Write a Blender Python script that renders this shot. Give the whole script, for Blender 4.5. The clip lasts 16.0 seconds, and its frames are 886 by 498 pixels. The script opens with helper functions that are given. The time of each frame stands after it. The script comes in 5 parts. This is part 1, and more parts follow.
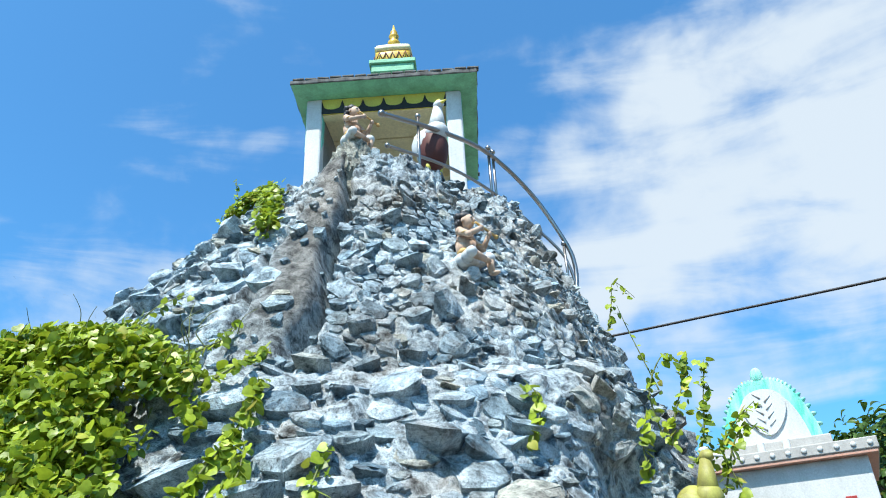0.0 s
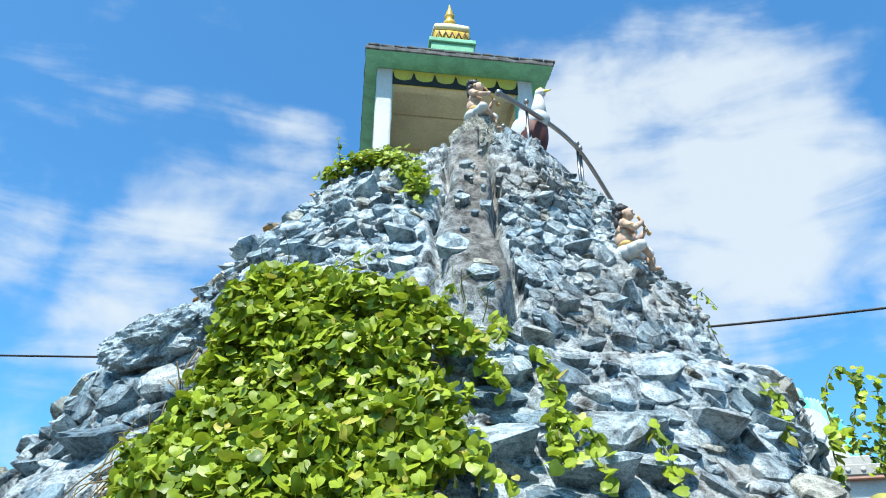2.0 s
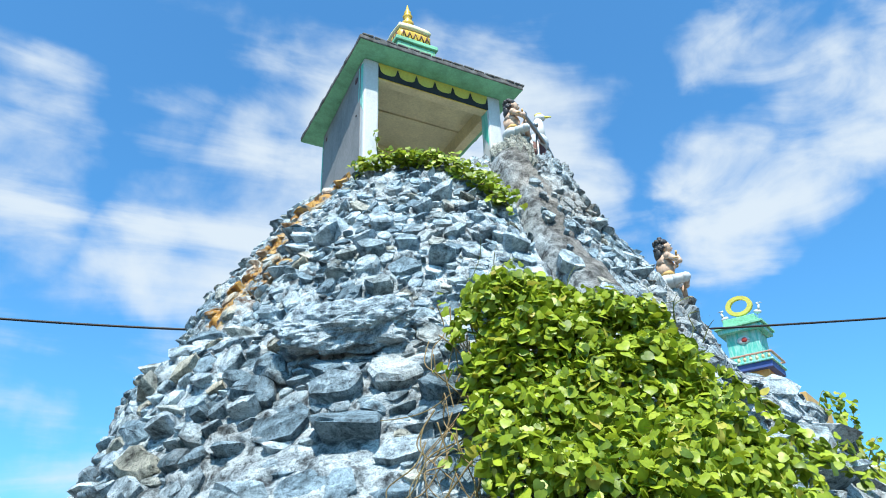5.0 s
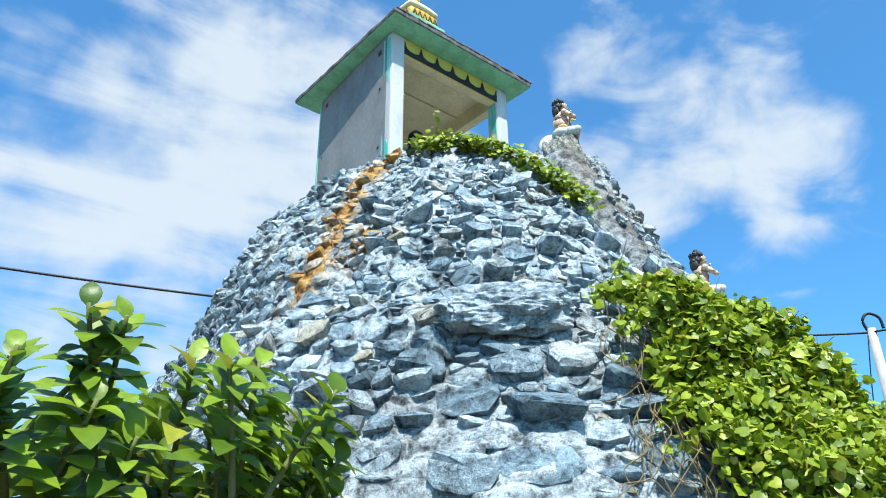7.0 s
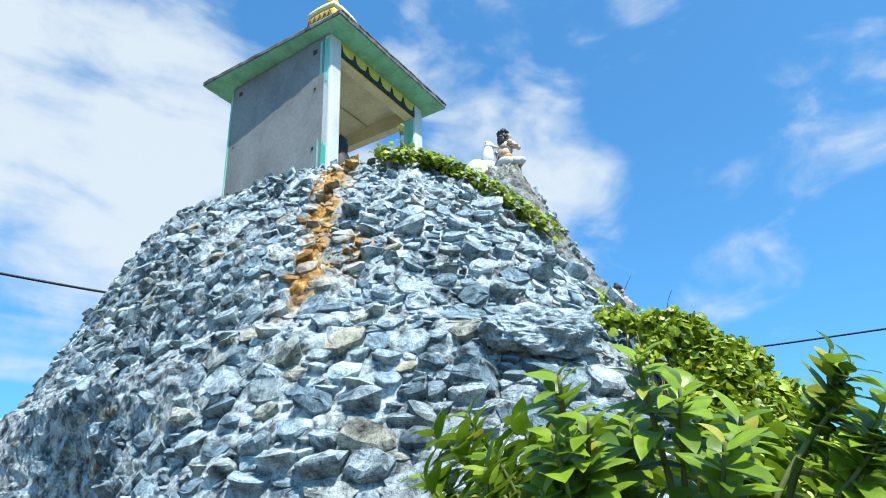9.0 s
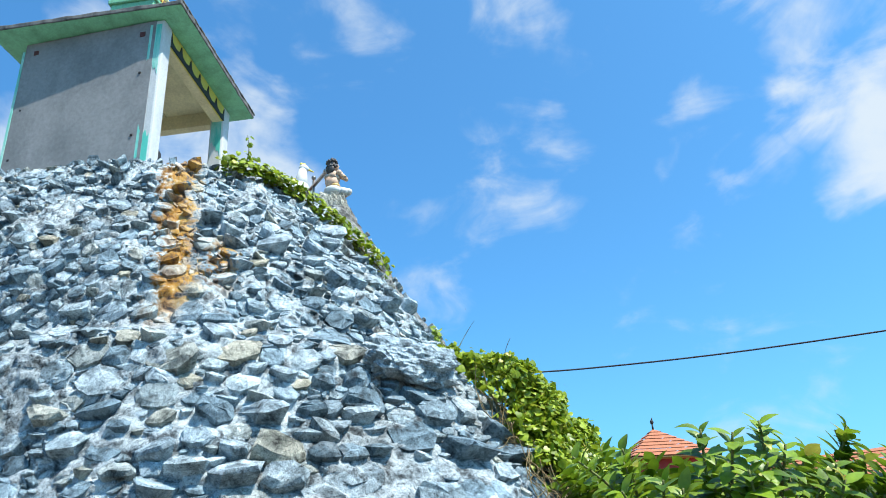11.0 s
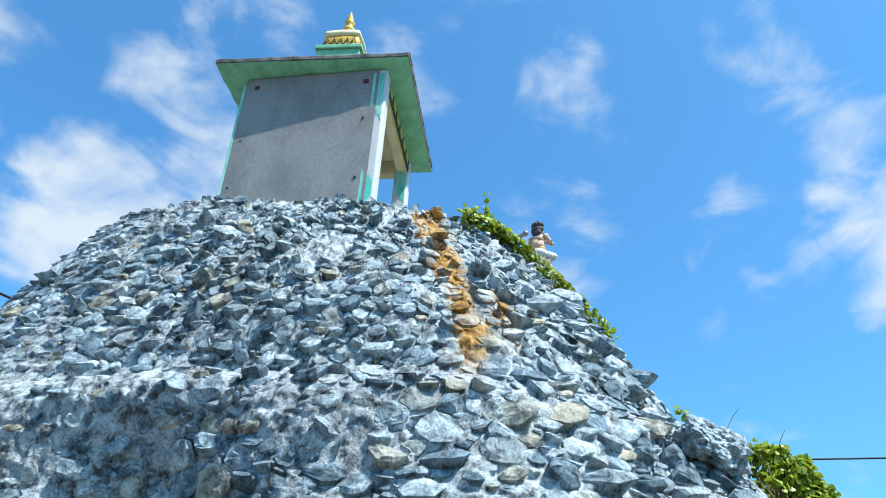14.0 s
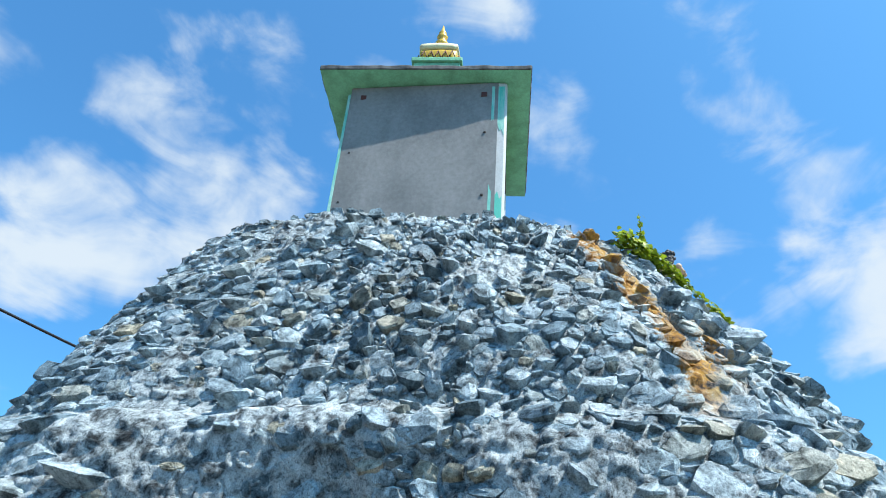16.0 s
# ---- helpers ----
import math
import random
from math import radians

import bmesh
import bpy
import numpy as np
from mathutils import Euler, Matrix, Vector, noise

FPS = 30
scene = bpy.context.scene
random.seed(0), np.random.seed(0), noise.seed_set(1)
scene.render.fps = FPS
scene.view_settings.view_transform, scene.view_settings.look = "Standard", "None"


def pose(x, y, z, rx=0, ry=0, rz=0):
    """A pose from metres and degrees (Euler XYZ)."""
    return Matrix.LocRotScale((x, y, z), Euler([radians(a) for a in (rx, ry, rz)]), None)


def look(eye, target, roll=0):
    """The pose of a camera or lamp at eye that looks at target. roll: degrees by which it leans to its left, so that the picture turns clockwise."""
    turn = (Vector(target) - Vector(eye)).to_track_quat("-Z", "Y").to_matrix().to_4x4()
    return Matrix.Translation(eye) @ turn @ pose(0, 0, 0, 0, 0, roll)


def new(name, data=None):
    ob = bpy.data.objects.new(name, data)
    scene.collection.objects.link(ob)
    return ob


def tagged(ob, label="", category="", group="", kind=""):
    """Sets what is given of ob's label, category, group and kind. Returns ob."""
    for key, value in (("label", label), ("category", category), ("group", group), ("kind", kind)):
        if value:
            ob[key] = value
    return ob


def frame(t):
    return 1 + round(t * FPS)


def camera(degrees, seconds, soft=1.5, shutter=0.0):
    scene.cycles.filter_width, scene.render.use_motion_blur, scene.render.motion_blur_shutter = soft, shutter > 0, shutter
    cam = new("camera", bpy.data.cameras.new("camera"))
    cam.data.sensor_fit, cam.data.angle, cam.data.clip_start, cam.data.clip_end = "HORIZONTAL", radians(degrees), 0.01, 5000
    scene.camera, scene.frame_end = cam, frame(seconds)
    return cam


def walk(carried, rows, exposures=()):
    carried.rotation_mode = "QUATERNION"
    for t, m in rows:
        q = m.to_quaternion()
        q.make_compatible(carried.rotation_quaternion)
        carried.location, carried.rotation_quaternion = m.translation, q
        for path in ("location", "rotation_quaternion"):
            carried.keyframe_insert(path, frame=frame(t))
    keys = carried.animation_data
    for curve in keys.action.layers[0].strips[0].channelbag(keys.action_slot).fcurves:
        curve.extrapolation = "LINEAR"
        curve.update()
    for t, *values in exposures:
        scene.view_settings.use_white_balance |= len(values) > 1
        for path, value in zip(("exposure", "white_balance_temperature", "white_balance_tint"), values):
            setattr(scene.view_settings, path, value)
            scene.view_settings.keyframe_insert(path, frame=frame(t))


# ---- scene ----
cam = camera(62.1, 16.0, 1.0)
METRES, EYE, TILT, LEAN, TURN = 11.2, 1.6, 0.0, 0.0, 1.4
ROWS = [
    (0.0, 0.0, 0.0, 0.0, 1.47, 28.75, 2.68),
    (0.5, -0.0367, 0.0042, -0.0002, -1.9, 28.54, 2.13),
    (1.0, -0.0762, 0.0058, -0.0023, -4.66, 28.21, 1.2),
    (1.5, -0.1145, 0.0118, -0.0031, -6.96, 27.97, 0.38),
    (2.0, -0.1471, 0.0183, -0.001, -9.12, 27.94, -0.15),
    (2.5, -0.1749, 0.0241, -0.0015, -11.61, 28.01, -0.18),
    (3.0, -0.2025, 0.0353, -0.0006, -14.32, 28.19, 0.24),
    (3.5, -0.237, 0.0345, -0.0009, -17.23, 28.28, 0.74),
    (4.0, -0.2681, 0.0376, -0.0013, -20.55, 28.02, 1.22),
    (6.5, -0.4243, 0.0991, -0.0031, -39.34, 25.1, 1.06),
    (7.0, -0.4503, 0.1209, -0.0018, -41.35, 24.99, 0.46),
    (7.5, -0.4792, 0.1358, -0.0014, -43.65, 24.94, -0.06),
    (8.0, -0.5007, 0.1593, -0.0041, -47.14, 24.95, 0.06),
    (8.5, -0.5153, 0.1823, -0.0009, -52.26, 25.08, 0.85),
    (9.0, -0.539, 0.2032, 0.0006, -58.68, 25.02, 2.05),
    (9.5, -0.5584, 0.2293, 0.0006, -65.85, 24.72, 3.53),
    (10.0, -0.5826, 0.2481, 0.0004, -72.38, 24.31, 4.55),
    (12.5, -0.6276, 0.3629, -0.0003, -93.06, 26.3, 1.25),
    (13.0, -0.632, 0.3921, -0.0002, -89.7, 28.15, -0.85),
    (13.5, -0.6327, 0.4144, 0.0015, -86.71, 29.15, -2.37),
    (14.0, -0.6221, 0.4411, 0.0024, -85.46, 29.77, -3.13),
    (14.5, -0.6141, 0.4724, 0.0024, -85.83, 30.09, -3.37),
    (15.0, -0.6023, 0.5029, 0.005, -86.56, 30.78, -3.59),
    (15.5, -0.5905, 0.5343, 0.0094, -87.23, 31.8, -3.8),
    (16.0, -0.5807, 0.5636, 0.0141, -87.83, 32.64, -3.91),
]
walk(cam, [(t, pose(0, 0, EYE, TILT, LEAN, TURN) @ pose(METRES * x, METRES * y, METRES * z, 90 + pitch, roll, yaw)) for t, x, y, z, yaw, pitch, roll in ROWS])

# ---- world, sun, exposure ----
SUN_DIR = Vector((-0.25, -0.5, 1.0)).normalized()
SUN_EL = math.asin(SUN_DIR.z)
SUN_AZ = math.atan2(SUN_DIR.x, SUN_DIR.y)
sun = new("sun", bpy.data.lights.new("sun", "SUN"))
sun.data.energy, sun.data.angle, sun.data.color = 5.0, radians(0.5), (1.0, 0.95, 0.87)
sun.matrix_world = look(SUN_DIR * 30, (0, 0, 0))
scene.view_settings.exposure = 0.78


def nodes_of(tree):
    tree.nodes.clear()

    def add(kind, **sets):
        n = tree.nodes.new(kind)
        for k, v in sets.items():
            if k in ("operation", "blend_type", "data_type", "noise_dimensions", "feature", "sky_type", "sun_disc", "sun_elevation", "sun_rotation", "interpolation_type", "air_density", "dust_density", "ozone_density", "distance"):
                setattr(n, k, v)
            else:
                n.inputs[k.replace("_", " ")].default_value = v
        return n
    return add, tree.links.new


# clouds: azimuth, elevation, half-width in degrees, weight
CLOUDS = [(60, 30, 13, 1.0), (72, 30, 12, 1.0), (80, 27, 9, .9), (52, 29, 8, .85), (66, 20, 8, .5), (46, 24, 6, .7), (57, 36, 6, .45), (84, 34, 5, .6), (74, 36, 6, .8),
          (100, 29, 9, .85), (104, 22, 9, .7), (97, 34, 5, .7), (120, 24, 7, .45), (109, 34, 5, .35), (38, 30, 5, .8), (33, 28, 5, .75), (29, 32, 6, .8), (24, 33, 5, .7),
          (22, 30, 5, .7), (37, 38, 4, .6), (32, 36, 4, .55), (38, 26, 5, .8), (20, 27, 5, .5), (-2, 30, 6, .26), (2, 29, 5, .22), (10, 42, 4, .28),
          (6, 43, 5, .22), (-1, 43, 5, .18), (10, 37, 3, .2), (-28, 34, 5, .55), (-32, 30, 6, .75), (-36, 28, 5, .7), (-29, 25, 5, .55), (-26, 31, 4, .5), (-20, 28, 3, .4),
          (104, 13, 14, .42), (84, 14, 12, .36), (130, 16, 14, .3), (46, 16, 9, .36), (-23, 41, 4, .2), (3, 48, 4, .18), (26, 44, 4, .22)]
world = bpy.data.worlds.new("sky")
scene.world = world
world.use_nodes = True
add, link = nodes_of(world.node_tree)
coord = add("ShaderNodeTexCoord")
sky = add("ShaderNodeTexSky", sky_type="NISHITA", sun_disc=False, sun_elevation=SUN_EL, sun_rotation=SUN_AZ, air_density=1.0, dust_density=2.0, ozone_density=2.0)
tint = add("ShaderNodeMix", data_type="RGBA", blend_type="MULTIPLY")
tint.inputs[0].default_value = 1.0
tint.inputs[7].default_value = (0.89, 2.04, 2.64, 1)
link(sky.outputs[0], tint.inputs[6])
bend = add("ShaderNodeTexNoise", Scale=3.2, Detail=5.0, Roughness=0.6)
link(coord.outputs["Generated"], bend.inputs["Vector"])
bent = add("ShaderNodeVectorMath", operation="MULTIPLY_ADD")
bent.inputs[1].default_value = (0.17, 0.17, 0.13)
link(bend.outputs["Color"], bent.inputs[0])
back = add("ShaderNodeVectorMath", operation="ADD")
back.inputs[1].default_value = (-0.085, -0.085, -0.065)
link(coord.outputs["Generated"], back.inputs[0])
link(back.outputs[0], bent.inputs[2])
unit = add("ShaderNodeVectorMath", operation="NORMALIZE")
link(bent.outputs[0], unit.inputs[0])
total = None
for az, el, wide, weight in CLOUDS:
    a, e = radians(az), radians(el)
    dot = add("ShaderNodeVectorMath", operation="DOT_PRODUCT")
    dot.inputs[1].default_value = (math.cos(a) * math.cos(e), math.sin(a) * math.cos(e), math.sin(e))
    link(unit.outputs[0], dot.inputs[0])
    blob = add("ShaderNodeMapRange", interpolation_type="SMOOTHSTEP")
    blob.inputs[1].default_value, blob.inputs[2].default_value = math.cos(radians(wide * 1.25)), math.cos(radians(wide * 0.15))
    blob.inputs[4].default_value = weight
    link(dot.outputs["Value"], blob.inputs[0])
    if total is None:
        total = blob.outputs[0]
    else:
        most = add("ShaderNodeMath", operation="MAXIMUM")
        link(total, most.inputs[0])
        link(blob.outputs[0], most.inputs[1])
        total = most.outputs[0]
stretch = add("ShaderNodeMapping")
stretch.inputs["Rotation"].default_value = (0.25, 0.5, 0.6)
stretch.inputs["Scale"].default_value = (1.2, 4.5, 9.0)
link(coord.outputs["Generated"], stretch.inputs[0])
wisp = add("ShaderNodeTexNoise", Scale=1.6, Detail=9.0, Roughness=0.55, Distortion=0.6)
link(stretch.outputs[0], wisp.inputs["Vector"])
puff = add("ShaderNodeTexNoise", Scale=7.0, Detail=8.0, Roughness=0.5, Distortion=0.2)
link(coord.outputs["Generated"], puff.inputs["Vector"])
both = add("ShaderNodeMath", operation="ADD")
link(wisp.outputs[0], both.inputs[0])
link(puff.outputs[0], both.inputs[1])
grain = add("ShaderNodeMath", operation="MULTIPLY_ADD")
grain.inputs[1].default_value, grain.inputs[2].default_value = 1.7, -1.68
link(both.outputs[0], grain.inputs[0])
dense = add("ShaderNodeMath", operation="ADD")
link(grain.outputs[0], dense.inputs[0])
link(total, dense.inputs[1])
cover = add("ShaderNodeMapRange", interpolation_type="SMOOTHSTEP")
cover.inputs[1].default_value, cover.inputs[2].default_value, cover.inputs[4].default_value = 0.2, 1.05, 0.92
link(dense.outputs[0], cover.inputs[0])
mix = add("ShaderNodeMix", data_type="RGBA")
mix.inputs[7].default_value = (7.6, 8.6, 9.4, 1)
link(cover.outputs[0], mix.inputs[0])
link(tint.outputs[2], mix.inputs[6])
shine = add("ShaderNodeBackground", Strength=0.0605)
link(mix.outputs[2], shine.inputs[0])
link(shine.outputs[0], add("ShaderNodeOutputWorld").inputs[0])


# ---- materials ----
def material(name, build):
    m = bpy.data.materials.new(name)
    m.use_nodes = True
    add, link = nodes_of(m.node_tree)
    build(add, link)
    return m


def ramp_of(add, stops):
    r = add("ShaderNodeValToRGB")
    while len(r.color_ramp.elements) < len(stops):
        r.color_ramp.elements.new(0.5)
    for e, (p, c) in zip(r.color_ramp.elements, stops):
        e.position, e.color = p, (*c, 1)
    return r


def blend(add, link, fac, a, b, kind="MIX"):
    n = add("ShaderNodeMix", data_type="RGBA", blend_type=kind)
    for sock, val in ((0, fac), (6, a), (7, b)):
        if isinstance(val, (int, float)):
            n.inputs[sock].default_value = val
        elif isinstance(val, tuple):
            n.inputs[sock].default_value = (*val, 1)
        else:
            link(val, n.inputs[sock])
    return n.outputs[2]


def finish(add, link, colour, rough=0.7, bump=None, depth=0.3, metal=0.0, spec=0.3, distance=0.01, normal2=None):
    b = add("ShaderNodeBsdfPrincipled", Metallic=metal)
    b.inputs["Specular IOR Level"].default_value = spec
    if isinstance(colour, tuple):
        b.inputs["Base Color"].default_value = (*colour, 1)
    else:
        link(colour, b.inputs["Base Color"])
    if isinstance(rough, (int, float)):
        b.inputs["Roughness"].default_value = rough
    else:
        link(rough, b.inputs["Roughness"])
    if bump is not None:
        n = add("ShaderNodeBump", Strength=depth, Distance=distance)
        link(bump, n.inputs["Height"])
        link(n.outputs[0], b.inputs["Normal"])
    link(b.outputs[0], add("ShaderNodeOutputMaterial").inputs[0])
    return b


def painted(name, colour, wear=(0.25, 0.25, 0.22), amount=0.5, rough=0.6, scale=6.0, streak=0.3):
    """Weathered paint or plaster: colour, dirt in streaks and blotches, fine relief."""
    def build(add, link):
        pos = add("ShaderNodeNewGeometry").outputs["Position"]
        squash = add("ShaderNodeMapping")
        squash.inputs["Scale"].default_value = (1, 1, streak)
        link(pos, squash.inputs[0])
        big = add("ShaderNodeTexNoise", Scale=scale, Detail=8.0, Roughness=0.65)
        link(squash.outputs[0], big.inputs["Vector"])
        fine = add("ShaderNodeTexNoise", Scale=scale * 12, Detail=6.0, Roughness=0.7)
        link(pos, fine.inputs["Vector"])
        mask = ramp_of(add, [(0.42, (0, 0, 0)), (0.72, (1, 1, 1))])
        link(big.outputs[0], mask.inputs[0])
        some = add("ShaderNodeMath", operation="MULTIPLY")
        some.inputs[1].default_value = amount
        link(mask.outputs[0], some.inputs[0])
        c = blend(add, link, some.outputs[0], colour, wear)
        shade = ramp_of(add, [(0.3, (0.8, 0.8, 0.8)), (0.7, (1.08, 1.08, 1.08))])
        link(fine.outputs[0], shade.inputs[0])
        c = blend(add, link, 1.0, c, shade.outputs[0], "MULTIPLY")
        finish(add, link, c, rough, fine.outputs[0], 0.25, distance=0.004)
    return material(name, build)


def rock(name, random_from, mortar):
    """Blue-grey painted rubble with brown patches, black mould, one rust stain."""
    def build(add, link):
        geo = add("ShaderNodeNewGeometry")
        pos = geo.outputs["Position"]

        def calc(kind, a, b, c=None):
            n = add("ShaderNodeMath", operation=kind)
            for sock, val in enumerate((a, b, c)):
                if isinstance(val, (int, float)):
                    n.inputs[sock].default_value = val
                elif val is not None:
                    link(val, n.inputs[sock])
            return n.outputs[0]

        def ranged(value, a, b, c, d):
            n = add("ShaderNodeMapRange")
            for sock, val in enumerate((a, b, c, d)):
                n.inputs[sock + 1].default_value = val
            link(value, n.inputs[0])
            return n.outputs[0]
        n1 = add("ShaderNodeTexNoise", Scale=1.7, Detail=5.0, Roughness=0.6)
        n2 = add("ShaderNodeTexNoise", Scale=11.0, Detail=9.0, Roughness=0.7, Distortion=0.4)
        n3 = add("ShaderNodeTexNoise", Scale=60.0, Detail=7.0, Roughness=0.75)
        n4 = add("ShaderNodeTexNoise", Scale=190.0, Detail=4.0, Roughness=0.7)
        n5 = add("ShaderNodeTexNoise", Scale=0.9, Detail=7.0, Roughness=0.62)
        for n in (n1, n2, n3, n4, n5):
            link(pos, n.inputs["Vector"])
        if mortar:
            tone = ramp_of(add, [(0.35, (0.028, 0.033, 0.037)), (0.43, (0.14, 0.17, 0.187)), (0.51, (0.37, 0.435, 0.465)), (0.66, (0.60, 0.675, 0.705))])
            link(n2.outputs[0], tone.inputs[0])
            rib = add("ShaderNodeAttribute")
            rib.attribute_name = "bare_cement"
            grey = ramp_of(add, [(0.35, (0.03, 0.03, 0.03)), (0.45, (0.10, 0.098, 0.09)), (0.58, (0.20, 0.195, 0.18)), (0.74, (0.34, 0.345, 0.335))])
            link(n2.outputs[0], grey.inputs[0])
            c = blend(add, link, rib.outputs["Fac"], tone.outputs[0], grey.outputs[0])
        else:
            tone = ramp_of(add, [(0.33, (0.04, 0.05, 0.057)), (0.43, (0.17, 0.22, 0.245)), (0.54, (0.36, 0.445, 0.49)), (0.68, (0.58, 0.67, 0.71))])
            link(n2.outputs[0], tone.inputs[0])
            rnd = add("ShaderNodeObjectInfo").outputs["Random"] if random_from == "object" else geo.outputs["Random Per Island"]
            vary = ramp_of(add, [(0.0, (0.34, 0.42, 0.47)), (0.25, (0.72, 0.82, 0.88)), (0.5, (1.05, 1.06, 1.08)), (0.7, (1.32, 1.30, 1.28)), (0.84, (0.72, 0.80, 0.84)), (0.93, (1.1, 0.98, 0.85)), (1.0, (1.15, 0.88, 0.62))])
            link(rnd, vary.inputs[0])
            c = blend(add, link, 1.0, tone.outputs[0], vary.outputs[0], "MULTIPLY")
        # bare brown and beige patches, more of them on the side of the steps
        xyz = add("ShaderNodeSeparateXYZ")
        link(pos, xyz.inputs[0])
        more = calc("ADD", n1.outputs[0], ranged(xyz.outputs[0], -2.2, 0.2, -0.05, 0.10))
        bare = ramp_of(add, [(0.56, (0, 0, 0)), (0.70, (0.6, 0.6, 0.6))])
        link(more, bare.inputs[0])
        earth = ramp_of(add, [(0.30, (0.05, 0.044, 0.038)), (0.42, (0.25, 0.23, 0.20)), (0.58, (0.44, 0.42, 0.38)), (0.75, (0.60, 0.58, 0.55))])
        link(n2.outputs[0], earth.inputs[0])
        c = blend(add, link, bare.outputs[0], c, earth.outputs[0])
        # mould in patches, fine speckle everywhere
        mould = ramp_of(add, [(0.36, (0.10, 0.10, 0.10)), (0.46, (1, 1, 1)), (0.75, (1.1, 1.1, 1.1))])
        link(n3.outputs[0], mould.inputs[0])
        where = ranged(n5.outputs[0], 0.38, 0.60, 0.5, 1.0)
        c = blend(add, link, where, c, mould.outputs[0], "MULTIPLY")
        speck = ramp_of(add, [(0.36, (0.42, 0.42, 0.42)), (0.5, (1, 1, 1)), (0.64, (1.3, 1.3, 1.3))])
        link(n4.outputs[0], speck.inputs[0])
        c = blend(add, link, 0.8, c, speck.outputs[0], "MULTIPLY")
        old = ramp_of(add, [(0.50, (1, 1, 1)), (0.70, (0.66, 0.64, 0.62))])
        link(n5.outputs[0], old.inputs[0])
        c = blend(add, link, 1.0, c, old.outputs[0], "MULTIPLY")
        # rust that ran down the flank in a long and a short streak
        wob = calc("MULTIPLY_ADD", n2.outputs[0], 0.7, -0.35)
        streaks = None
        for z0, z1, y0, y1, half, low, high in ((3.5, 4.75, 5.12, 5.58, 0.14, 3.0, 9.0), (3.4, 3.9, 4.85, 5.0, 0.075, 3.3, 3.95)):
            off = calc("ADD", calc("SUBTRACT", xyz.outputs[1], ranged(xyz.outputs[2], z0, z1, y0, y1)), wob)
            inside = ranged(calc("ABSOLUTE", off, 0.0), half * 0.35, half, 1, 0)
            span = calc("MULTIPLY", ranged(xyz.outputs[2], low, low + 0.35, 0, 1), ranged(xyz.outputs[2], high - 0.12, high, 1, 0))
            one = calc("MULTIPLY", inside, span)
            streaks = one if streaks is None else calc("MAXIMUM", streaks, one)
        west = calc("LESS_THAN", xyz.outputs[0], -1.75)
        patchy = ranged(n3.outputs[0], 0.34, 0.50, 0.5, 1.0)
        amount = calc("MULTIPLY", calc("MULTIPLY", streaks, west), patchy)
        if not mortar:
            amount = calc("MULTIPLY", amount, ranged(rnd, 0.25, 0.6, 1.0, 0.55))
        rust = ramp_of(add, [(0.35, (0.07, 0.028, 0.010)), (0.46, (0.34, 0.16, 0.022)), (0.60, (0.50, 0.30, 0.07)), (0.75, (0.50, 0.44, 0.34))])
        link(n2.outputs[0], rust.inputs[0])
        c = blend(add, link, amount, c, rust.outputs[0])
        relief_map = calc("MULTIPLY_ADD", n2.outputs[0], 1.6, n3.outputs[0])
        finish(add, link, c, 0.82, relief_map, 1.0, distance=0.013, spec=0.25)
    return material(name, build)


def leafy(name, dark, light, random_from):
    def build(add, link):
        geo = add("ShaderNodeNewGeometry")
        rnd = add("ShaderNodeObjectInfo").outputs["Random"] if random_from == "object" else geo.outputs["Random Per Island"]
        col = ramp_of(add, [(0.0, dark), (0.55, light), (0.93, tuple(v * 1.15 for v in light)), (1.0, (0.42, 0.36, 0.07))])
        link(rnd, col.inputs[0])
        n = add("ShaderNodeTexNoise", Scale=45.0, Detail=4.0)
        link(geo.outputs["Position"], n.inputs["Vector"])
        shade = ramp_of(add, [(0.3, (0.72, 0.76, 0.7)), (0.7, (1.12, 1.1, 1.1))])
        link(n.outputs[0], shade.inputs[0])
        c = blend(add, link, 1.0, col.outputs[0], shade.outputs[0], "MULTIPLY")
        b = add("ShaderNodeBsdfPrincipled", Roughness=0.42)
        b.inputs["Specular IOR Level"].default_value = 0.35
        link(c, b.inputs["Base Color"])
        bump = add("ShaderNodeBump", Strength=0.35, Distance=0.004)
        link(n.outputs[0], bump.inputs["Height"])
        link(bump.outputs[0], b.inputs["Normal"])
        t = add("ShaderNodeBsdfTranslucent")
        link(c, t.inputs[0])
        m = add("ShaderNodeMixShader")
        m.inputs[0].default_value = 0.3
        link(b.outputs[0], m.inputs[1])
        link(t.outputs[0], m.inputs[2])
        link(m.outputs[0], add("ShaderNodeOutputMaterial").inputs[0])
    return material(name, build)


MORTAR = rock("mortar_rock", "island", True)
STONE = rock("stone_piece", "object", False)
RUBBLE = rock("stone_rubble", "island", False)
WHITE = painted("white_paint", (0.56, 0.58, 0.58), (0.34, 0.36, 0.34), 0.5)
GREEN = painted("green_paint", (0.22, 0.58, 0.36), (0.09, 0.22, 0.13), 0.7, scale=5.0, streak=1.0)
TEAL = painted("teal_paint", (0.09, 0.50, 0.40), (0.55, 0.72, 0.66), 0.95, scale=9.0, streak=0.2)
CEMENT = painted("grey_cement_render", (0.25, 0.255, 0.255), (0.13, 0.14, 0.145), 0.8, 0.85, 2.2, 0.6)
ROOFTOP = painted("weathered_roof_edge", (0.16, 0.16, 0.155), (0.025, 0.025, 0.025), 0.95, 0.9, 9.0)
CREAM = painted("cream_ceiling_paint", (0.76, 0.67, 0.40), (0.45, 0.38, 0.22), 0.5, 0.7, 3.0)
